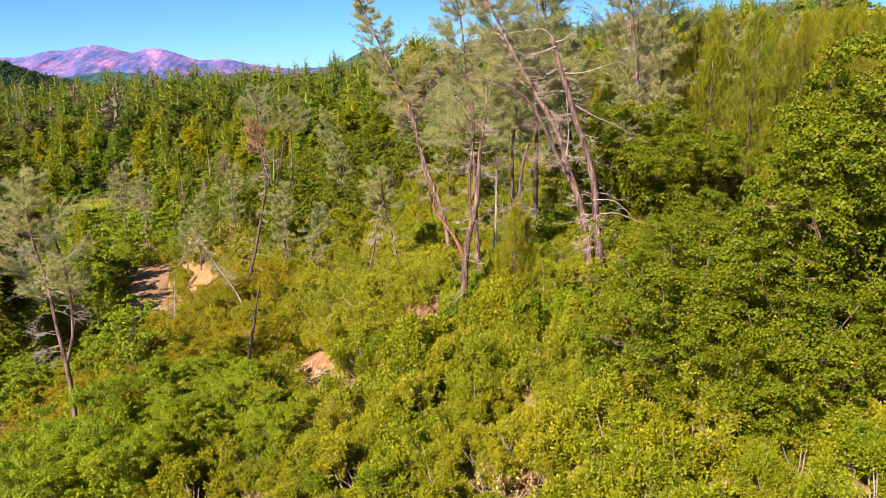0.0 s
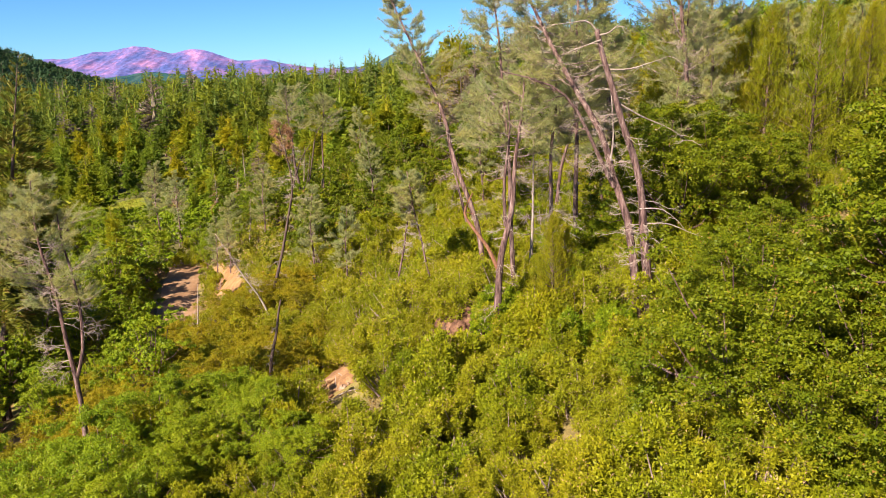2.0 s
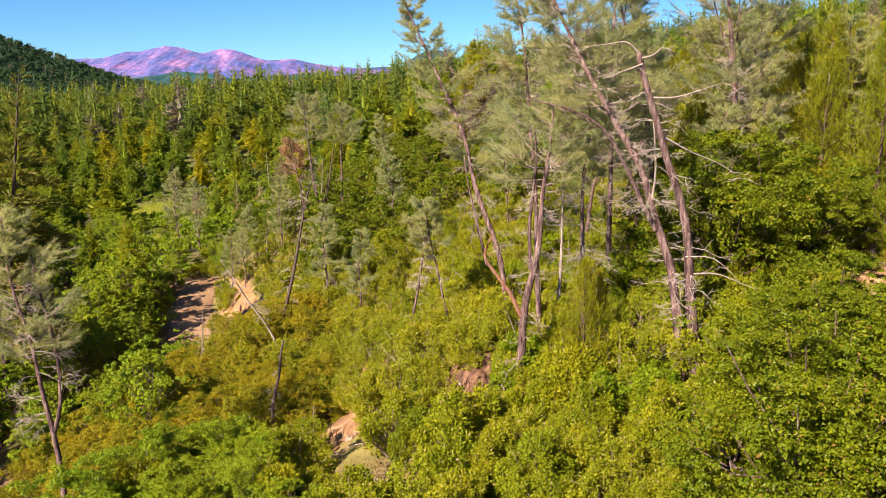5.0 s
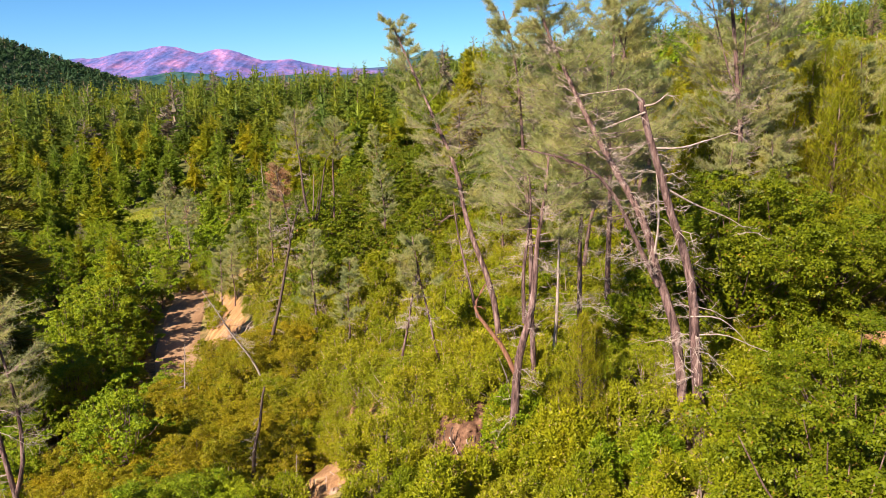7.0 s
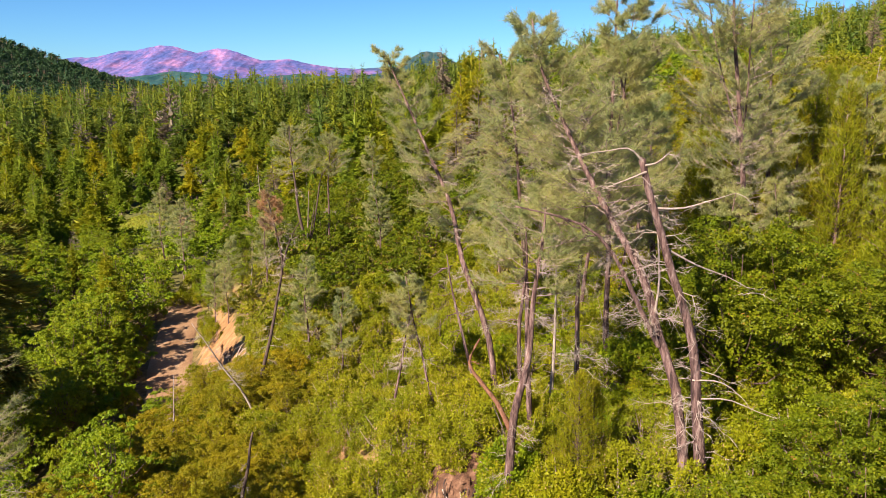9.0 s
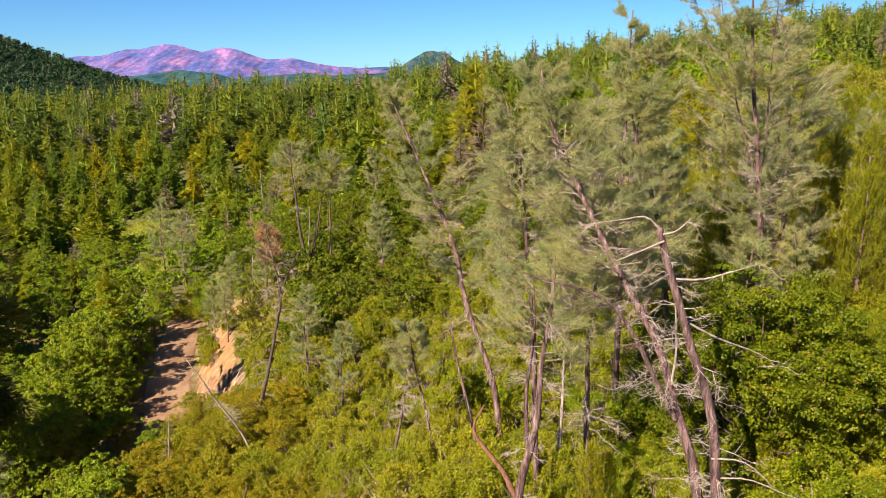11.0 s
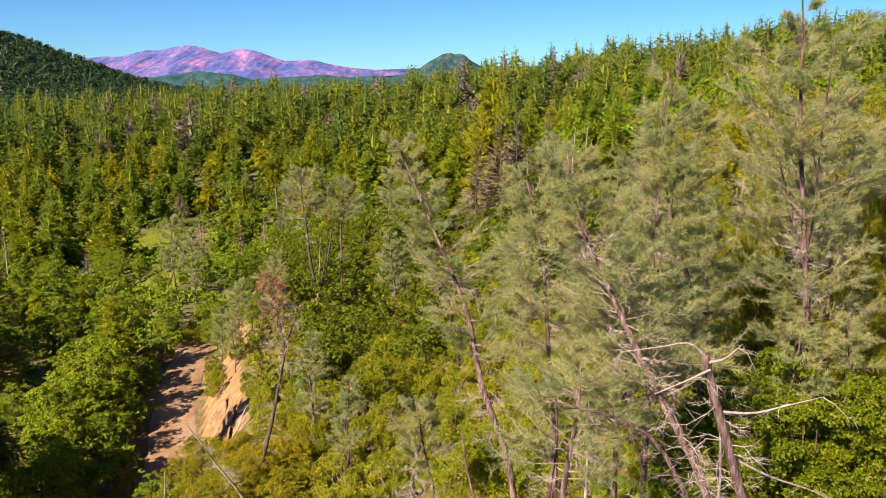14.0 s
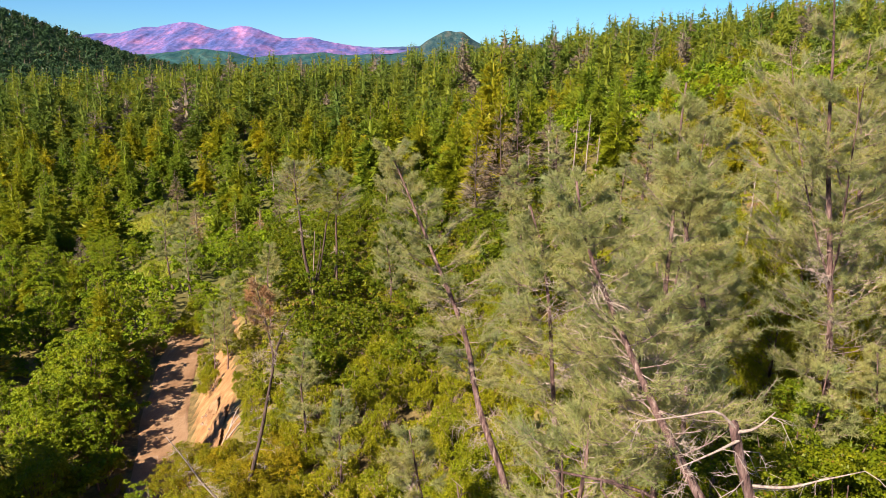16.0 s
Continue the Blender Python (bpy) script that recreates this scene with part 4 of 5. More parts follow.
    grey_pine("leaning gray pine with a long bent trunk", [(3.6, 41, -2.4), (3.2, 41.5, 0.6), (1.9, 42.3, 4.6), (1.3, 43.5, 7.4), (0.1, 44.5, 10.3), (-0.9, 45.5, 12.7), (-2.4, 46.6, 15.8)], 0.23, 0.42, 2.2, 16, limbs=52, dead=20, dead_from=0.2, tufts=9)
    grey_pine("tall gray pine with a full grey-green crown", [(15.7, 40, 0.5), (15.5, 40, 8.6), (15.0, 40, 12.3), (14.3, 40, 17.9), (13.9, 40, 22)], 0.22, 0.3, 3.0, 17, limbs=100, dead=22, tufts=9, leaders=2)
    grey_pine("gray pine behind another on the slope", [(19.6, 46, 2.2), (19.3, 46, 9), (19.0, 46, 14.4), (18.2, 46, 19)], 0.2, 0.36, 2.4, 18, limbs=64, dead=8, tufts=9, leaders=2)
    grey_pine("gray pine half screened by its neighbour", [(4.6, 35.5, -2.5), (4.2, 35, 6), (3.5, 35, 13.2), (3.0, 35, 15.4)], 0.18, 0.5, 2.3, 19, limbs=44, dead=18, dead_from=0.25, tufts=9)
    grey_pine("slim gray pine standing in the brush", [(6.5, 33.6, -1.8), (6.2, 33.6, 5), (6.4, 33.6, 9), (6.1, 33.4, 13)], 0.17, 0.55, 1.9, 20, limbs=34, dead=26, dead_from=0.2, dead_len=1.1)
    l, _ = grey_pine("gray pine with two stems from one base", [(-17.5, 30.5, -11), (-17.6, 30.5, -4.5), (-17.85, 30.5, -1.4), (-18.1, 30.5, 0.4), (-18.5, 30.5, 2.8), (-18.5, 30.5, 5.8)], 0.2, 0.62, 2.3, 21, limbs=46, dead=16, dead_from=0.42, dead_len=1.2)
    limb_on(l, [(-17.6, 30.5, -4.0), (-17.1, 30.5, -2.4), (-17.0, 30.5, 0.2), (-17.4, 30.5, 2.7), (-17.5, 30.5, 4.2)], 0.13, 22, 8, M_BARK, "second_stem")
    grey_pine("slim grey snag leaning over the brush", [(-2.05, 41, -5), (-2.0, 41, -3.2), (-1.5, 41, -0.2), (-0.9, 41, 3.0)], 0.12, 0.8, 0.8, 23, limbs=8, dead=12, dead_from=0.3, dead_len=0.5)
    grey_pine("slim grey snag crossing another", [(0.4, 41, -4.6), (0.3, 41, -3.3), (-0.3, 41, -0.4), (-0.9, 41, 2.6), (-1.2, 41, 4.5)], 0.11, 0.7, 1.2, 24, limbs=14, dead=10, dead_from=0.3, dead_len=0.5)
    s, _ = grey_pine("long dark leaning snag with rusty dead needles at its top", [(-13.2, 55, -11), (-12.9, 55, -9), (-11.9, 55, -5.8), (-10.9, 55, -1.6), (-10.2, 55, 1.4), (-10.5, 55, 3.7), (-11.0, 55, 6.6)],
                     0.2, 0.84, 0.9, 25, limbs=16, dead=22, dead_from=0.2, dead_len=1.0, bark=M_DARKBARK, mat=M_RUST)
    limb_on(s, [(-10.3, 55, 1.2), (-9.9, 55, 2.6), (-9.3, 55, 4.0), (-8.7, 55, 4.9)], 0.11, 26, 9, M_DARKBARK, "forked_top")
    grey_pine("broken-off dark dead trunk without a top", [(-9.95, 38.2, -9.5), (-9.75, 38.15, -7.5), (-9.3, 37.9, -5.2), (-8.7, 37.7, -2.4)], 0.19, 1.0, 0, 27, limbs=0, dead=9, dead_from=0.2, dead_len=0.4, bark=M_DARKBARK, top_r=0.05)
    b, _ = grey_pine("broken snag with splintered pale tips among live stems", [(-14.3, 91, -10), (-14.35, 91, -6.2), (-14.85, 91, -2.6), (-15.3, 91, 1.4), (-15.6, 91, 5.0), (-15.7, 91, 8.8)], 0.3, 0.7, 2.6, 28, limbs=34, dead=8, dead_from=0.5, bark=M_DARKBARK, tufts=9)
    limb_on(b, [(-14.3, 91, -6.0), (-13.5, 91, -3.2), (-12.8, 91, 0.4), (-12.2, 91, 3.2), (-10.4, 91, 5.0)], 0.19, 29, 4, M_DARKBARK, "forked_stem")
    limb_on(b, [(-14.3, 90.8, -5.6), (-14.0, 90.8, -1.8), (-13.8, 90.8, 1.3)], 0.11, 30, 0, M_TWIG, "splintered_stem")
    limb_on(b, [(-14.1, 90.8, -5.0), (-13.4, 90.8, -1.6), (-13.2, 90.8, 0.3)], 0.1, 33, 0, M_DARKBARK, "splintered_stem")
    grey_pine("gray pine with a rounded crown on a thin trunk", [(-11.8, 92.5, -9), (-11.8, 92.5, 0), (-11.3, 92.5, 7.5)], 0.2, 0.7, 2.4, 31, limbs=34, dead=5, tufts=9)
    grey_pine("dead pine leaning out with a bare forked tip", [(-11.6, 52, -10), (-12.3, 51.6, -7.2), (-13.9, 51, -4.0), (-15.35, 50.4, -1.0)], 0.13, 1.0, 0, 32, limbs=0, dead=16, dead_from=0.45, dead_len=0.8, bark=M_DEAD, top_r=0.02)


hero_pines()


# ---- near brush ----
def near_brush():
    rng = np.random.default_rng(41)
    looks = {
        "manzanita": ("manzanita_shrub", "olive-green fine-leaved manzanita shrub on the slope", "manzanita shrubs", M_MANZ, 2.0, 1.45, 0.085),
        "scrub": ("scrub_oak", "bushy green scrub oak among the brush", "scrub oaks", M_SCRUB, 2.4, 1.5, 0.1),
        "toyon": ("toyon_shrub", "bright green leafy toyon shrub", "toyon shrubs", M_BRIGHT, 2.0, 1.3, 0.11),
        "dry": ("dry_shrub", "half-dead shrub of bare straw-coloured twigs", "dry shrubs", M_STRAW, 1.3, 1.0, 0.08),
    }
    looks["ceanothus"] = ("ceanothus_shrub", "olive ceanothus shrub higher on the slope", "ceanothus shrubs", M_MANZ, 2.3, 1.6, 0.13)
    looks["mahogany"] = ("mahogany_shrub", "rounded green mahogany shrub higher on the slope", "mahogany shrubs", M_SCRUB, 2.6, 1.6, 0.14)
    temps, lots = {}, {}
    for q, (key, (nm, lab, grp, mat, h, r, leaf)) in enumerate(looks.items()):
        for near in (True, False):
            if key in ("ceanothus", "mahogany"):
                if near:
                    continue
                sizes = (200, 34, leaf * 0.72)
            else:
                sizes = (380, 50, leaf * 0.72) if near else (260, 44, leaf * 0.7)
            if key == "dry":
                sizes = (60, 14, leaf)
            temps[key, near] = [template(nm, lab, "shrub", grp, [("branchwork", w, M_TWIG, False), ("foliage", c, mat, False)])
                                for w, c in (brush_geo(100 + 20 * q + k + 10 * near, h, r, *sizes) for k in range(4 if near else 3))]
            lots[key, near] = []
    x, y = scattered(rng, -15, 30, 9, 50, 1.9, lambda a, b: in_view(a, b, 5) & off_bare(a, b, 0.3))
    for a, b in zip(x, y):
        n = wavy(a, b, 5.0) + 0.35 * rng.normal()
        kind = "manzanita" if n < 0.12 else "scrub" if n < 0.75 else "toyon"
        if rng.random() < 0.05:
            kind = "dry"
        lots[kind, bool(b < 31)].append((a, b, 0.75 + 0.95 * rng.random() ** 1.5, rng.uniform(0, 360), rng.normal(0, 5)))
    x, y = scattered(rng, -24, 48, 50, 76, 2.6, lambda a, b: in_view(a, b, 3) & (a > road_x(b) + np.where(b > 65, 9.6, 8.0)))
    for a, b in zip(x, y):
        n = wavy(a, b, 6.0) + 0.35 * rng.normal()
        lots["ceanothus" if n < 0.15 else "mahogany", False].append((a, b, rng.uniform(0.8, 1.25), rng.uniform(0, 360), rng.normal(0, 4)))
    for a, b, sc in ((-19.6, 80.5, 0.7), (-26.8, 93.0, 0.8), (-25.2, 89.0, 0.85), (-25.0, 95.5, 0.9), (-26.6, 90.8, 0.7), (-26.4, 98.5, 0.9), (-27.6, 95.2, 0.7), (-28.4, 97.0, 0.9), (-29.8, 101.5, 0.8), (-28.9, 71.2, 0.7), (-30.2, 76.0, 0.6), (-33.4, 84.2, 0.7), (-34.6, 88.4, 0.6), (-35.6, 92.5, 0.7), (-36.9, 97.2, 0.8), (-22.6, 67.5, 0.8), (-24.9, 67.2, 0.9), (-27.6, 66.0, 0.9)):
        lots["mahogany", False].append((a, b, sc, rng.uniform(0, 360), 0))
    lots["mahogany", False] += [(-35.2, 112.8, 1.0, 0, 0), (-37.2, 112.4, 1.1, 60, 0), (-39.2, 113.5, 1.2, 120, 0), (-36.4, 115.5, 1.4, 30, 0), (-33.6, 111.4, 0.9, 200, 0)]
    lots["scrub", True] += [(12.9, 14.4, 1.0, 10, 0), (12.0, 13.0, 1.0, 70, 0), (13.9, 13.2, 1.1, 140, 0), (11.4, 14.6, 0.9, 200, 0)]
    for k in temps:
        put_all(temps[k], lots[k])


near_brush()


# ---- oaks ----
def oaks():
    rng = np.random.default_rng(51)
    oak = [template("oak_tree", "leafy green oak with layered clumps of leaves", "oak tree", "oaks on the slope", [("branchwork", w, M_BARK, False), ("foliage", c, M_OAK, False)])
           for w, c in (oak_geo(200 + k, 6.0, 2.9, 240, 24, 0.16, low=-0.05, boughs=30) for k in range(4))]
    near_oak = [template("oak_tree", "leafy green oak with layered clumps of small leaves", "oak tree", "oaks on the slope", [("branchwork", w, M_BARK, False), ("foliage", c, M_OAK, False)])
                for w, c in (oak_geo(210 + k, 6.0, 2.9, 600, 62, 0.07, low=-0.12, boughs=46) for k in range(3))]
    near_bright = [template("broadleaf_tree", "bright green bushy young broadleaf tree", "tree", "broadleaf trees", [("branchwork", w, M_BARK, False), ("foliage", c, M_BRIGHT, False)])
                   for w, c in (oak_geo(216 + k, 6.0, 2.9, 600, 60, 0.07, low=-0.12, boughs=46) for k in range(2))]
    gold = [template("golden_oak", "yellowish golden-green oak bush", "oak tree", "golden oaks", [("branchwork", w, M_BARK, False), ("foliage", c, M_GOLD, False)])
            for w, c in (oak_geo(220 + k, 4.6, 2.7, 440, 44, 0.075, low=-0.05, boughs=38) for k in range(3))]
    bright = [template("broadleaf_tree", "bright green young broadleaf tree", "tree", "broadleaf trees", [("branchwork", w, M_BARK, False), ("foliage", c, M_BRIGHT, False)])
              for w, c in (oak_geo(240 + k, 8.5, 2.6, 340, 32, 0.135, low=0.0, boughs=44) for k in range(4))]
    spots = [(9.9, 18.4, 1.3), (11.2, 16.0, 1.0), (11.6, 20.5, 1.15), (17.0, 18.4, 1.65), (19.6, 19.6, 1.9), (12.8, 15.2, 1.2),
             (12.8, 36.2, 1.35), (12.6, 32.2, 1.35), (14.6, 33, 1.3), (15.8, 31.2, 1.0), (11.6, 34.5, 1.1), (11.0, 24.2, 0.8), (13.4, 24.6, 0.95), (21.0, 25, 1.1),
             (-14.5, 31, 1.0), (-11.5, 28.6, 0.85), (-8.7, 29.5, 0.75), (-12.4, 34.2, 0.95), (-6.3, 26.5, 0.65), (-17.8, 26.5, 1.1), (-15.3, 27.6, 1.1), (-13.2, 25.6, 0.95), (-20.5, 29.5, 1.2), (-9.5, 32.5, 0.7)]
    put_all(near_oak, [(a, b, s, rng.uniform(0, 360), rng.normal(0, 2)) for a, b, s in spots if a > 0])
    put_all(near_bright, [(a, b, s, rng.uniform(0, 360), rng.normal(0, 2)) for a, b, s in spots if a < 0])
    put_all(oak, [
        (a, b, rng.uniform(0.8, 1.35), rng.uniform(0, 360), rng.normal(0, 2)) for a, b in zip(*scattered(rng, -34, 16, 70, 150, 6.4, lambda a, b: ((a > road_x(b) + 14) | ((b > 97) & (a > road_x(b) + 9))) & in_view(a, b)))])
    gx, gy = scattered(rng, -30, -8, 37, 68, 3.0, lambda a, b: (a > road_x(b) + np.where(b > 58, 11.5, 9.0)) & in_view(a, b, 2) & off_bare(a, b, 1.6) & (a < -8 - (b - 45) * 0.12))
    put_all(gold, [(-21.4, 66.3, 0.88, 20, 0), (-19.7, 65.0, 0.8, 80, 0), (-18.1, 63.6, 0.66, 150, 0), (-16.4, 62.6, 0.6, 210, 0), (-17.6, 44.5, 0.85, 0, 0), (-14.2, 42.2, 0.9, 40, 0), (-11.2, 41.6, 0.95, 90, 0), (-21.2, 51.5, 0.9, 130, 0), (-18.9, 49.2, 0.8, 200, 0)] + [(a, b, rng.uniform(0.6, 0.95) * (1 if b < 56 else 0.65), rng.uniform(0, 360), rng.normal(0, 3)) for a, b in zip(gx, gy)])
    edge = [(float(road_x(b)) - 4.2 - 0.9 * (k % 3), b, 0.34 + 0.07 * (k % 4)) for k, b in enumerate(np.arange(66.0, 104.0, 2.3))]
    screen = edge + [(-38.6, 108.5, 0.6), (-37.6, 104.0, 0.5), (-39.5, 112, 0.8), (-29.5, 60, 0.62), (-26.5, 56.5, 0.62), (-31.5, 55, 0.75), (-24, 52, 0.62), (-28.5, 50.5, 0.75), (-33.5, 49, 0.85), (-22.5, 47, 0.62), (-26.5, 45, 0.75), (-36.5, 54, 0.85), (-34, 61.5, 0.75), (-31, 43, 0.85), (-36.5, 67, 0.8), (-33.2, 66.5, 0.6),
              (-22.2, 62.8, 0.38), (-18.6, 44.0, 0.95), (-20.9, 48.5, 0.8), (-24.8, 63.5, 0.42), (-21.2, 58.6, 0.5), (-31.6, 108.5, 0.55), (-32.6, 111.5, 0.6), (-29.5, 106, 0.5), (-33.6, 115, 0.75), (-35.5, 118, 0.8), (-29, 112, 0.7), (-26, 106, 0.5)]
    lx, ly = scattered(rng, -60, -22, 40, 106, 5.4, lambda a, b: (a < road_x(b) - 5.6) & (a > road_x(b) - 17) & in_view(a, b, 5))
    bx, by = scattered(rng, -95, -20, 26, 190, 6.2, lambda a, b: (a < road_x(b) - 5.5) & in_view(a, b, 8) & (rng.random(len(a)) < 0.62) & ~in_meadow(a, b, 2.0))
    put_all(bright, [(a, b, c, rng.uniform(0, 360), 0) for a, b, c in screen] + [(a, b, rng.uniform(0.75, 1.3), rng.uniform(0, 360), rng.normal(0, 2)) for a, b in zip(lx, ly)] + [(a, b, rng.uniform(0.75, 1.4) * (0.55 if (b > 118 and abs(a + 0.345 * b - 2) < 13) or (b < 80 and a < road_x(b) - 15) else 1), rng.uniform(0, 360), rng.normal(0, 2)) for a, b in zip(bx, by)])


oaks()


# ---- conifers ----
def conifers():
    rng = np.random.default_rng(61)
    fir = [template("conifer", "tall dark green conifer with a pointed crown", "conifer", "conifers of the valley", [("trunk", t, M_BARK, True), ("crown", c, M_FIR, False)])
           for t, c in (conifer_geo(300 + k, 20, rw * 1.1, 115, 40, bare=0.1, width=0.34) for k, rw in enumerate((3.8, 4.3, 4.8, 4.4)))]
    pine = [template("yellow_pine", "yellow-green pine with a tall open crown", "pine tree", "yellow pines", [("trunk", t, M_BARK, True), ("crown", c, M_YELLOWPINE, False)])
            for t, c in (conifer_geo(320 + k, 19, rw * 1.1, 100, 44, bare=0.24, width=0.34) for k, rw in enumerate((4.0, 4.6, 5.0, 4.0)))]
    near_pine = [template("yellow_pine", "yellow-green pine with a tall open crown", "pine tree", "yellow pines", [("trunk", t, M_BARK, True), ("crown", c, M_YELLOWPINE, False)])
                 for t, c in (conifer_geo(330 + k, 19, 3.6, 170, 60, bare=0.2, near=True, width=0.24) for k in range(3))]
    young = [template("young_pine", "dense yellow-green young pine", "pine tree", "young pines", [("trunk", t, M_BARK, True), ("crown", c, M_YOUNG, False)])
             for t, c in (plume_pine_geo(340 + k, 9.0, 2.2) for k in range(3))]
    near_fir = [template("conifer", "tall dark green conifer with a pointed crown", "conifer", "conifers of the valley", [("trunk", t, M_BARK, True), ("crown", c, M_FIR, False)])
                for t, c in (conifer_geo(310 + k, 20, 4.0, 180, 60, bare=0.1, near=True, width=0.24) for k in range(2))]
    grey_brown = [template("dead_conifer", "dead conifer with faded grey-brown needles", "conifer", "dead conifers", [("trunk", t, M_DARKBARK, True), ("crown", c, M_BROWN, False)])
                  for t, c in (conifer_geo(370 + k, 16, 3.2, 80, 22, bare=0.3, thin=1.0, near=True, width=0.13) for k in range(2))]
    rust = [template("dead_conifer", "dead conifer with rust-brown needles", "conifer", "dead conifers", [("trunk", t, M_DEAD, True), ("crown", c, M_RUST, False)])
            for t, c in (conifer_geo(360 + k, 15, 3.0, 70, 17, bare=0.1, thin=1.0, near=True, width=0.16) for k in range(2))]
    snag = [template("snag", "bare grey standing dead tree", "dead tree", "snags", [("trunk", t, M_DEAD, True), ("branchwork", c, M_TWIG, False)])
            for t, c in (dead_conifer_geo(380 + k, 13, 1.6, 34, 2) for k in range(3))]
    t, c = conifer_geo(391, 33, 4.6, 130, 110, bare=0.3, thin=1.0, near=True, width=0.2, twig=0.72)
    tall = template("leaning_pine", "large dark pine leaning over with sparse drooping branches", "pine tree", "", [("trunk", t, M_DARKBARK, True), ("crown", c, M_OLDPINE, False)])
    tall.matrix_basis = Matrix.Translation((-38.9, 61, at_ground(-38.9, 61) - 0.1)) @ pose(0, 0, 0, 0, 10.6, 0)
    turn = lambda: rng.uniform(0, 360)
    clear = lambda a, b: ((np.abs(a - road_x(b)) > 4.5) | (b > 118)) & open_sky(a, b)
    fx, fy = scattered(rng, -160, 150, 100, 325, 13.0, lambda a, b: in_view(a, b, 8) & clear(a, b) & ((a > 8) | (b > 150) | (a < road_x(b) - 6)))
    r = rng.random(len(fx))
    is_fir = (r < 0.4) & ((fx > -20) | (fy > 190) | (r < 0.12))
    lf = [(-41.5, 99, 0.8), (-46, 108, 0.9)]
    low = lambda a, b: 0.66 if a > 12 and b < 210 else 0.42 if 118 < b < 200 and abs(a + 0.345 * b - 2) < 13 else 1.0
    put_all(near_fir, [(a, b, s, turn(), 0) for a, b, s in lf])
    close = fy < 165
    put_all(near_fir, [(a, b, kept_low(a, b, rng.uniform(0.42, 1.1) * low(a, b), 20), turn(), rng.normal(0, 1)) for a, b in zip(fx[is_fir & close], fy[is_fir & close])])
    put_all(fir, [(a, b, kept_low(a, b, rng.uniform(0.42, 1.1) * low(a, b), 20), turn(), rng.normal(0, 1)) for a, b in zip(fx[is_fir & ~close], fy[is_fir & ~close])])
    is_pine = ~is_fir & (r < 0.88)
    rp = [(-34.0, 84.0, 0.62), (-37.2, 93.5, 0.75), (34, 67.5, 0.7), (36, 69, 0.66), (31, 74, 0.66), (40, 64, 0.7), (44, 72, 0.7), (28, 84, 0.7), (4.5, 109, 0.9), (7, 111, 0.95), (1.5, 112, 0.85), (11, 113, 0.85), (50, 60, 0.7), (38, 84, 0.7), (47, 88, 0.66), (24, 96, 0.7), (33, 98, 0.72), (41, 104, 0.66)]
    put_all(near_pine, [(a, b, kept_low(a, b, s, 19), turn(), 0) for a, b, s in rp])
    put_all(near_pine, [(a, b, kept_low(a, b, rng.uniform(0.5, 1.1) * low(a, b), 19), turn(), rng.normal(0, 1)) for a, b in zip(fx[is_pine & close], fy[is_pine & close])])
    put_all(pine, [(a, b, kept_low(a, b, rng.uniform(0.5, 1.15) * low(a, b), 19), turn(), rng.normal(0, 1)) for a, b in zip(fx[is_pine & ~close], fy[is_pine & ~close])])
    put_all(rust, [(-45, 171, 0.75, 20, 0), (-41, 176, 0.6, 100, 0), (-60, 190, 0.8, 0, 0)])
    put_all(grey_brown, [(6.2, 100, 1.0, 0, 0), (8.4, 101.5, 0.95, 70, 0), (3.8, 99, 0.9, 140, 0), (13, 108, 0.85, 50, 0), (10.5, 118, 0.9, 80, 0), (21, 92, 0.7, 10, 2), (-62, 196, 0.9, 10, 0)] + [(a, b, rng.uniform(0.6, 1), turn(), 0) for a, b in zip(fx[(r > 0.93) & (fy > 150)], fy[(r > 0.93) & (fy > 150)])])
    put_all(snag, [(-38.5, 80, 0.5, 0, 2), (-18.2, 52.5, 0.5, 40, 6), (22, 66, 0.7, 10, 2), (15.5, 106, 0.8, 30, 3), (18.5, 112, 0.75, 120, 2), (12.5, 100, 0.8, 200, 4), (16.5, 96, 0.7, 80, 2), (9.8, 100, 0.75, 300, 2), (20.5, 104, 0.7, 10, 5), (-23.4, 100, 0.6, 50, 4), (26, 71, 0.6, 60, 3), (37, 67, 0.4, 80, 1), (-7.5, 37.8, 0.22, 0, 10), (5.6, 36.6, 0.7, 0, 2)]
            + [(a, b, rng.uniform(0.7, 1.2), turn(), 0) for a, b in zip(fx[(r > 0.88) & (r < 0.93) & (fy > 140)], fy[(r > 0.88) & (r < 0.93) & (fy > 140)])])
    yx, yy = scattered(rng, 16.5, 52, 27, 62, 3.3, lambda a, b: in_view(a, b, 3) & off_bare(a, b, 1.5) & (rng.random(len(a)) < 0.75))
    put_all(young, [(5.6, 29.6, 0.7, 0, 0), (6.4, 30.6, 0.55, 40, 0), (14.4, 22.3, 0.5, 0, 0), (-16, 27.5, 0.5, 0, 0)] + [(a, b, kept_low(a, b, rng.uniform(0.65, 1.2), 9), turn(), rng.normal(0, 2)) for a, b in zip(yx, yy)])


conifers()


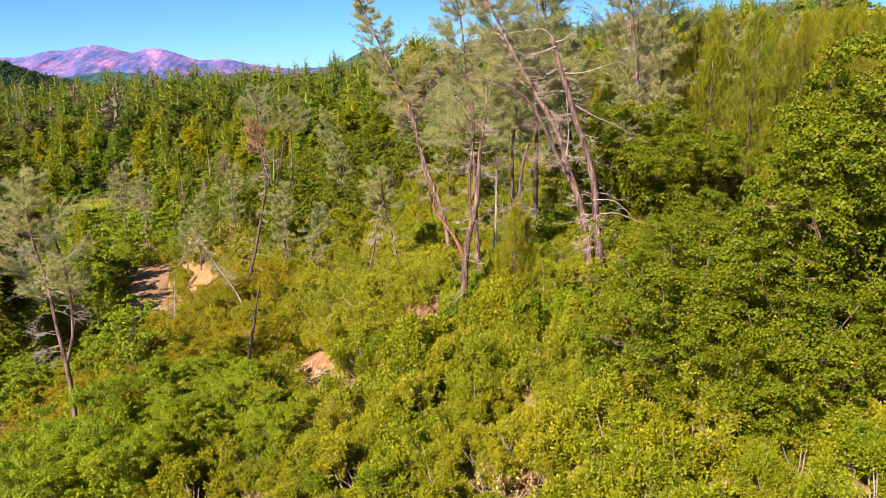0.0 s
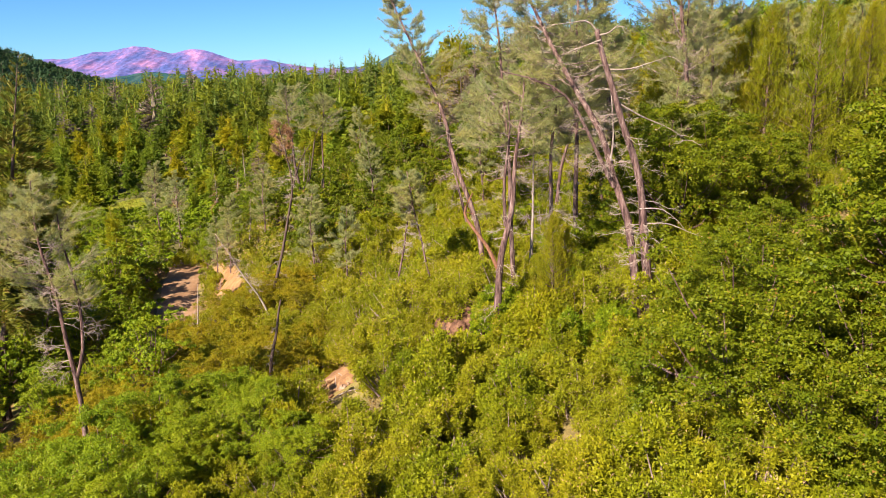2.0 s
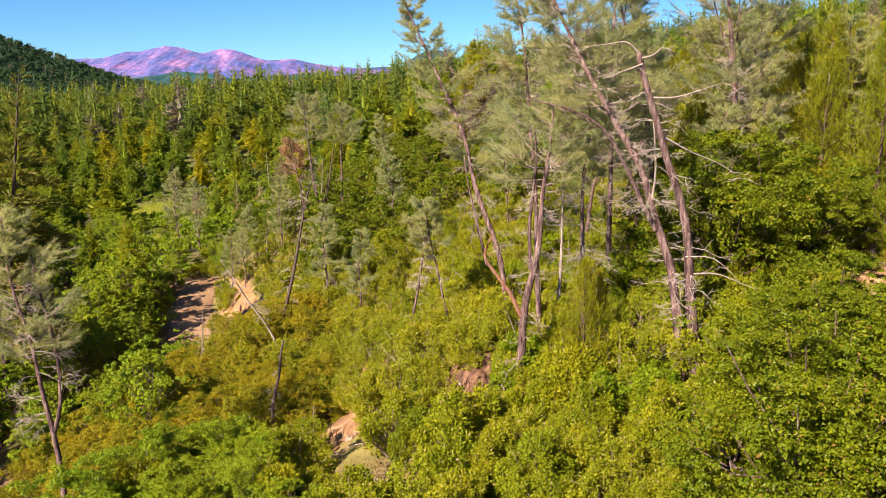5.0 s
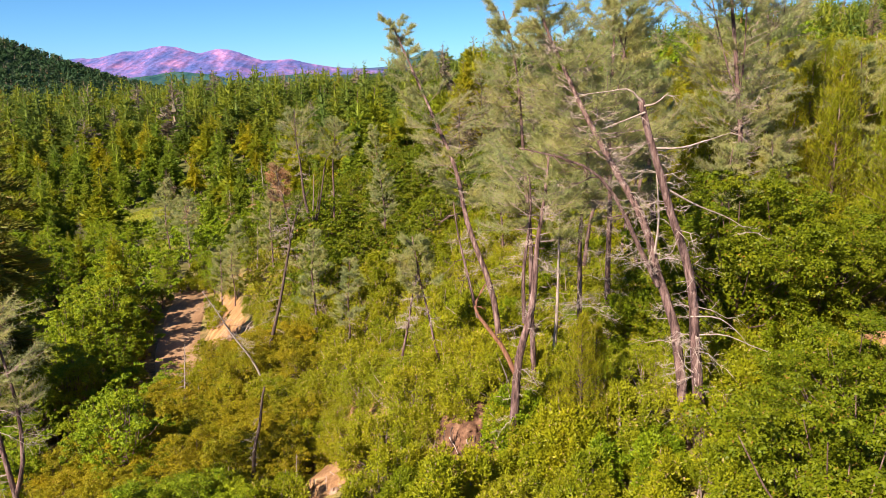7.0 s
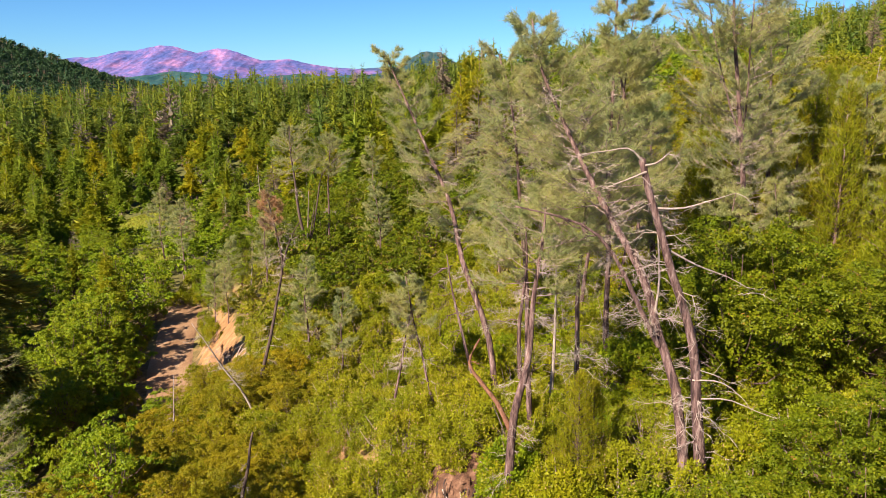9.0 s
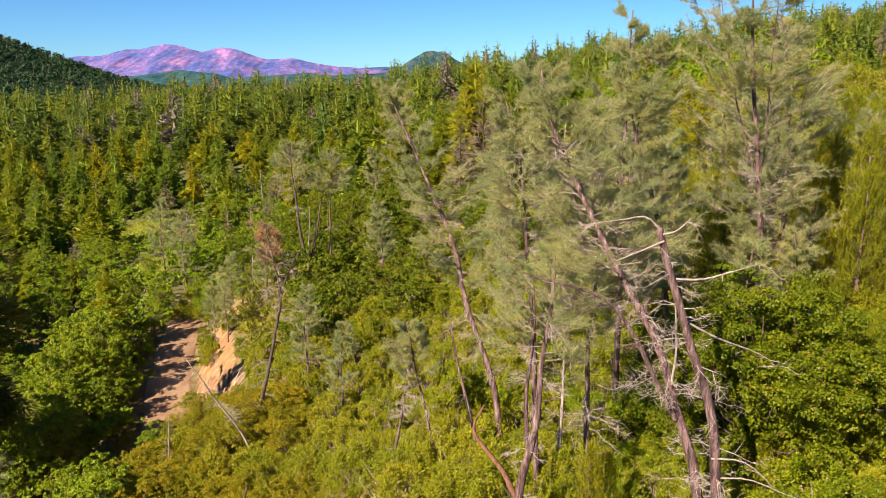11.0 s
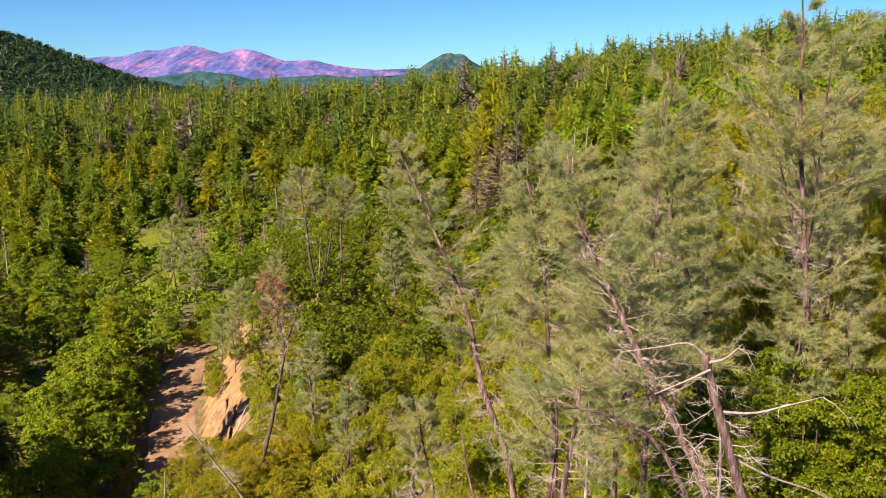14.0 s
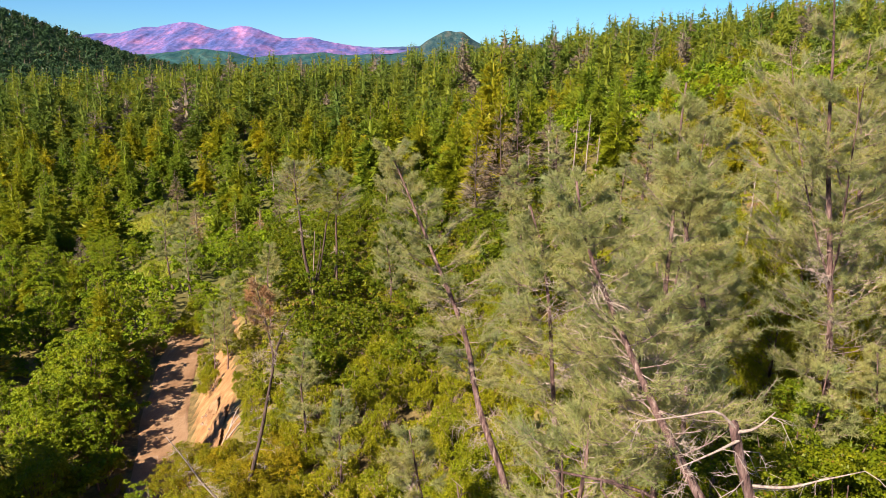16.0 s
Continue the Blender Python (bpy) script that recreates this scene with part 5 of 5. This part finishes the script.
# ---- mid-distance gray pines, many of them ----
def gray_pine_stand():
    rng = np.random.default_rng(71)
    made = []
    for k in range(4):
        t, _ = grey_pine("gray pine with a thin pale crown on the slope", [(300 + k, -90, 0), (300.3 + k, -90, 4), (300.1 + k + rng.normal(0, 0.6), -90 + rng.normal(0, 0.6), 8.5), (300 + k + rng.normal(0, 1), -90, 12.5)],
                         0.17, 0.35, 2.0, 400 + k, limbs=34, dead=8, dead_from=0.15, tufts=5, needles=12, length=0.36, width=0.028, split=False)
        made.append(t)
    spots = [(-9.5, 60, 0.75), (-26.4, 93, 0.7), (-25.2, 97.5, 0.75), (-24.0, 90.5, 0.6), (13.2, 35.6, 0.7), (16.4, 37.6, 0.62), (-5.5, 85, 0.8), (6, 66, 0.8), (10, 78, 0.8), (-42, 132, 1.1), (-48, 140, 1.2), (16, 60, 0.95), (22, 56, 1.0),
             (14, 72, 0.9), (24, 62, 0.9), (19, 84, 0.9), (-6, 54, 0.6), (27, 50, 0.9), (12, 50, 0.85), (30, 58, 0.9), (-20, 95, 0.9), (-9, 128, 1.0), (7, 88, 0.9), (13, 95, 0.9), (21.5, 41, 0.95), (24, 47, 0.95), (12.4, 46.5, 1.05), (18, 53, 1.0), (27, 42, 0.8), (30, 48, 0.8), (9.5, 49, 1.05), (26, 55, 0.9)]
    put_all(made, [(a, b, kept_low(a, b, s, 12.5), rng.uniform(0, 360), rng.normal(0, 4)) for a, b, s in spots])


gray_pine_stand()


# ---- uncountable cover ----
def far_cover():
    rng = np.random.default_rng(81)
    brush = [oak_geo(500 + k, 2.6, 1.7, 18, 28, 0.18, low=0.0, stems=1) for k in range(4)]
    x, y = scattered(rng, -24, 62, 75, 150, 2.6, lambda a, b: in_view(a, b, 4) & (a > road_x(b) + np.where(b < 87, 9.0, 7.5)) & ((b < 110) | (rng.random(len(a)) < 0.5)))
    pick = wavy(x, y, 9.0) + 0.3 * rng.normal(size=len(x))
    for nm, lab, mat, ok in (("hillside_brush", "thick olive brush covering the upper slope", M_OLIVE, pick < 0.2), ("hillside_scrub", "thick green scrub covering the upper slope", M_SCRUB, pick >= 0.2)):
        joined(nm, lab, "brush", mat, M_TWIG, brush, x[ok], y[ok], rng.uniform(0.6, 1.2, ok.sum()), rng)
    under = [oak_geo(520 + k, 3.4, 2.5, 44, 13, 0.32, low=0.0, boughs=11) for k in range(3)]
    x, y = scattered(rng, -120, 60, 24, 260, 5.8, lambda a, b: in_view(a, b, 8) & ((a < road_x(b) - 3.8) | (b > 125)) & ((np.abs(a - road_x(b)) > 3.9) | (b > 118)) & ~in_meadow(a, b))
    joined("valley_thicket", "bright green thicket filling the valley", "brush", M_BRIGHT, M_TWIG, under, x, y, rng.uniform(0.7, 1.5, len(x)), rng)
    low = [conifer_geo(540 + k, 20, rw * 1.12, 64, 24, bare=0.14, width=0.42) for k, rw in enumerate((4.6, 5.4, 6.0, 4.9, 5.6, 4.4, 5.2, 6.4))]
    lower = [conifer_geo(550 + k, 20, rw * 1.15, 44, 15, bare=0.12, width=0.55) for k, rw in enumerate((4.8, 5.6, 6.2, 5.1, 5.8, 4.7))]
    x, y = scattered(rng, -420, 420, 322, 690, 14.4, lambda a, b: in_view(a, b, 10) & open_sky(a, b))
    pick = rng.random(len(x))
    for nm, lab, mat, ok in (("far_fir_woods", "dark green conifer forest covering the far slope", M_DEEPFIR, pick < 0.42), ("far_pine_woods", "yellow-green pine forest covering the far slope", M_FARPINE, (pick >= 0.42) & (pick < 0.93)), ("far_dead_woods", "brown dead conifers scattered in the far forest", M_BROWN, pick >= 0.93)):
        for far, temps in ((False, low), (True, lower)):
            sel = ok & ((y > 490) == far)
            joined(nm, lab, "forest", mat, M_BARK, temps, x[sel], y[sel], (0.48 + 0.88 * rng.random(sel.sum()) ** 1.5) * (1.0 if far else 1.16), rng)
    broad = [oak_geo(560 + k, 8, 4.2, 34, 10, 0.55, low=0.0, boughs=10) for k in range(3)]
    x, y = scattered(rng, -400, 400, 255, 690, 9.5, lambda a, b: in_view(a, b, 10) & (rng.random(len(a)) < 0.8) & open_sky(a, b))
    joined("far_broadleaf_woods", "green broadleaf trees under the far conifers", "forest", M_OAK, M_BARK, broad, x, y, rng.uniform(0.7, 1.3, len(x)), rng)
    tiny = [conifer_geo(580 + k, 20, 4.4, 16, 4, bare=0.1, width=0.5) for k in range(4)]
    domes = [oak_geo(590 + k, 11, 6.5, 14, 5, 2.6, low=-0.1) for k in range(4)]
    x, y = scattered(rng, -1050, -120, 560, 1420, 12.0, lambda a, b: in_view(a, b, 20) & ((b > 700) | (a < -380)))
    patch = wavy(x, y, 60.0) + 0.4 * rng.normal(size=len(x))
    brown = (rng.random(len(x)) < 0.4) & (patch > 0.05)
    fir = ~brown & (rng.random(len(x)) < np.where(patch > 0.2, 0.5, 0.14))
    for nm, lab, mat, temps, ok in (("ridge_broadleaf_woods", "dark green broadleaf forest on the side ridge", M_RIDGE, domes, ~brown & ~fir), ("ridge_woods", "dark conifer forest on the side ridge", M_FARFIR, tiny, fir),
                                    ("ridge_dead_woods", "brown dead conifers on the side ridge", M_BROWN, tiny, brown)):
        joined(nm, lab, "forest", mat, M_BARK, temps, x[ok], y[ok], rng.uniform(0.6, 1.05, ok.sum()) * (1.0 if temps is domes else 0.72), rng)


far_cover()


def meadow():
    """Sunlit grass in the clearing: turf with an uneven edge, and blades on it."""
    for cx, cy, rx, ry in ((-78, 221, 15, 17), (-58, 157, 5.5, 13)):
        a, q = np.meshgrid(np.linspace(0, 2 * np.pi, 49), np.linspace(0.02, 1, 14))
        q = q * (1 + 0.16 * np.sin(a * 3 + cx) + 0.1 * np.sin(a * 7 + cy))
        X, Y = cx + rx * q * np.cos(a), cy + ry * q * np.sin(a)
        i, j = np.meshgrid(np.arange(13), np.arange(48), indexing="ij")
        f = np.stack([i * 49 + j, (i + 1) * 49 + j, (i + 1) * 49 + j + 1, i * 49 + j + 1], -1)
        tagged(part("meadow_turf", Geo().add(np.stack([X, Y, ground_z(X, Y) + 0.12], -1), f), M_TURF, smooth=True), "yellow-green turf of a small sunlit meadow", "meadow", kind="structure")
    rng = np.random.default_rng(91)
    n = 26000
    a, q = rng.uniform(0, 6.3, n), np.sqrt(rng.random(n))
    x, y = -79 + 14 * q * np.cos(a), 221 + 18 * q * np.sin(a)
    x[:5000], y[:5000] = -58 + 6 * (q * np.cos(a))[:5000], 157 + 14 * (q * np.sin(a))[:5000]
    pos = np.stack([x, y, ground_z(x, y) - 0.03], -1)
    g = Geo()
    leaf_tris(g, pos, unit(rng.normal(0, 0.45, (n, 3)) + [0, 0, 1]), rng.normal(size=(n, 3)), rng.uniform(0.35, 0.8, n), rng.uniform(0.12, 0.28, n))
    tagged(part("meadow_grass", g, M_GRASS), "sunlit yellow-green grass of a small meadow", "grass", kind="stuff")


def box(geo, x0, x1, y0, y1, z0, z1):
    v = [(x0, y0, z0), (x1, y0, z0), (x1, y1, z0), (x0, y1, z0), (x0, y0, z1), (x1, y0, z1), (x1, y1, z1), (x0, y1, z1)]
    geo.add(v, [(0, 3, 2, 1), (4, 5, 6, 7), (0, 1, 5, 4), (1, 2, 6, 5), (2, 3, 7, 6), (3, 0, 4, 7)])
    return geo


def cabin():
    """A small pale cabin far off among the trees."""
    x, y = -88.5, 362
    house = new("cabin")
    house.location = (x, y, at_ground(x, y))
    house.scale = (0.62, 0.62, 0.7)
    tagged(house, "small pale cabin with a grey-brown metal roof among trees", "cabin")
    w = Geo()
    box(w, -3.4, 3.4, -2.6, 2.6, -0.6, 3.0)
    w.add([(-3.4, -2.6, 3.0), (3.4, -2.6, 3.0), (3.4, 0, 4.7), (-3.4, 0, 4.7)], [(0, 1, 2, 3)])
    part("wall", w, M_PLASTER, house)
    for side in (-1, 1):
        r = Geo()
        v = np.array([(-3.9, side * 3.1, 2.75), (3.9, side * 3.1, 2.75), (3.9, 0, 4.95), (-3.9, 0, 4.95)])
        r.add(np.concatenate([v, v + [0, 0, 0.12]]), [(0, 1, 2, 3), (4, 5, 6, 7), (0, 1, 5, 4), (1, 2, 6, 5), (2, 3, 7, 6), (3, 0, 4, 7)])
        part("roof", r, M_ROOF, house, "grey-brown metal roof")
    for wx in (-1.9, 1.7):
        part("window", box(Geo(), wx - 0.5, wx + 0.5, -2.66, -2.62, 1.0, 2.1), M_DARKBARK, house)
    part("door", box(Geo(), -0.45, 0.45, -2.67, -2.62, 0.0, 2.05), M_DARKBARK, house)


meadow()
cabin()


# ---- fallen wood ----
def fallen_wood():
    rng = np.random.default_rng(97)
    for x, y, ln, az, r in ((2.9, 24.6, 2.4, 40, 0.06), (3.3, 25.2, 1.8, 110, 0.05), (-5.2, 33.6, 2.2, 20, 0.06), (7.0, 24.8, 1.4, 60, 0.035), (-17.2, 71.5, 4.0, 60, 0.09), (-18.6, 74.6, 3.5, 80, 0.08), (-18.0, 73.0, 3.0, 20, 0.07), (14.3, 16.6, 2.5, 150, 0.05)):
        log = new("fallen_branch")
        a = radians(az)
        n = 7
        s_ = np.linspace(-0.5, 0.5, n) * ln
        px, py = x + s_ * math.cos(a), y + s_ * math.sin(a)
        pts = np.stack([px, py, ground_z(px, py) + r * 0.7 + 0.35 * np.sin(np.linspace(0, 3, n))], -1)
        log.location = (x, y, at_ground(x, y))
        tagged(log, "bleached fallen branch lying on bare soil", "branch", "fallen branches")
        g = Geo()
        tube(g, pts - np.array(log.location), np.linspace(r, r * 0.4, n), 7)
        part("stem", g, M_DEAD, log, smooth=True)
        for k in range(4):
            t = Geo()
            bare_limb(t, rng, pts[rng.integers(2, n)] - np.array(log.location), rng.uniform(0, 6.3), rng.uniform(0.3, 0.8), rng.uniform(0.1, 0.6), r * 0.35, 3)
            part("twig", t, M_DEAD, log)


fallen_wood()
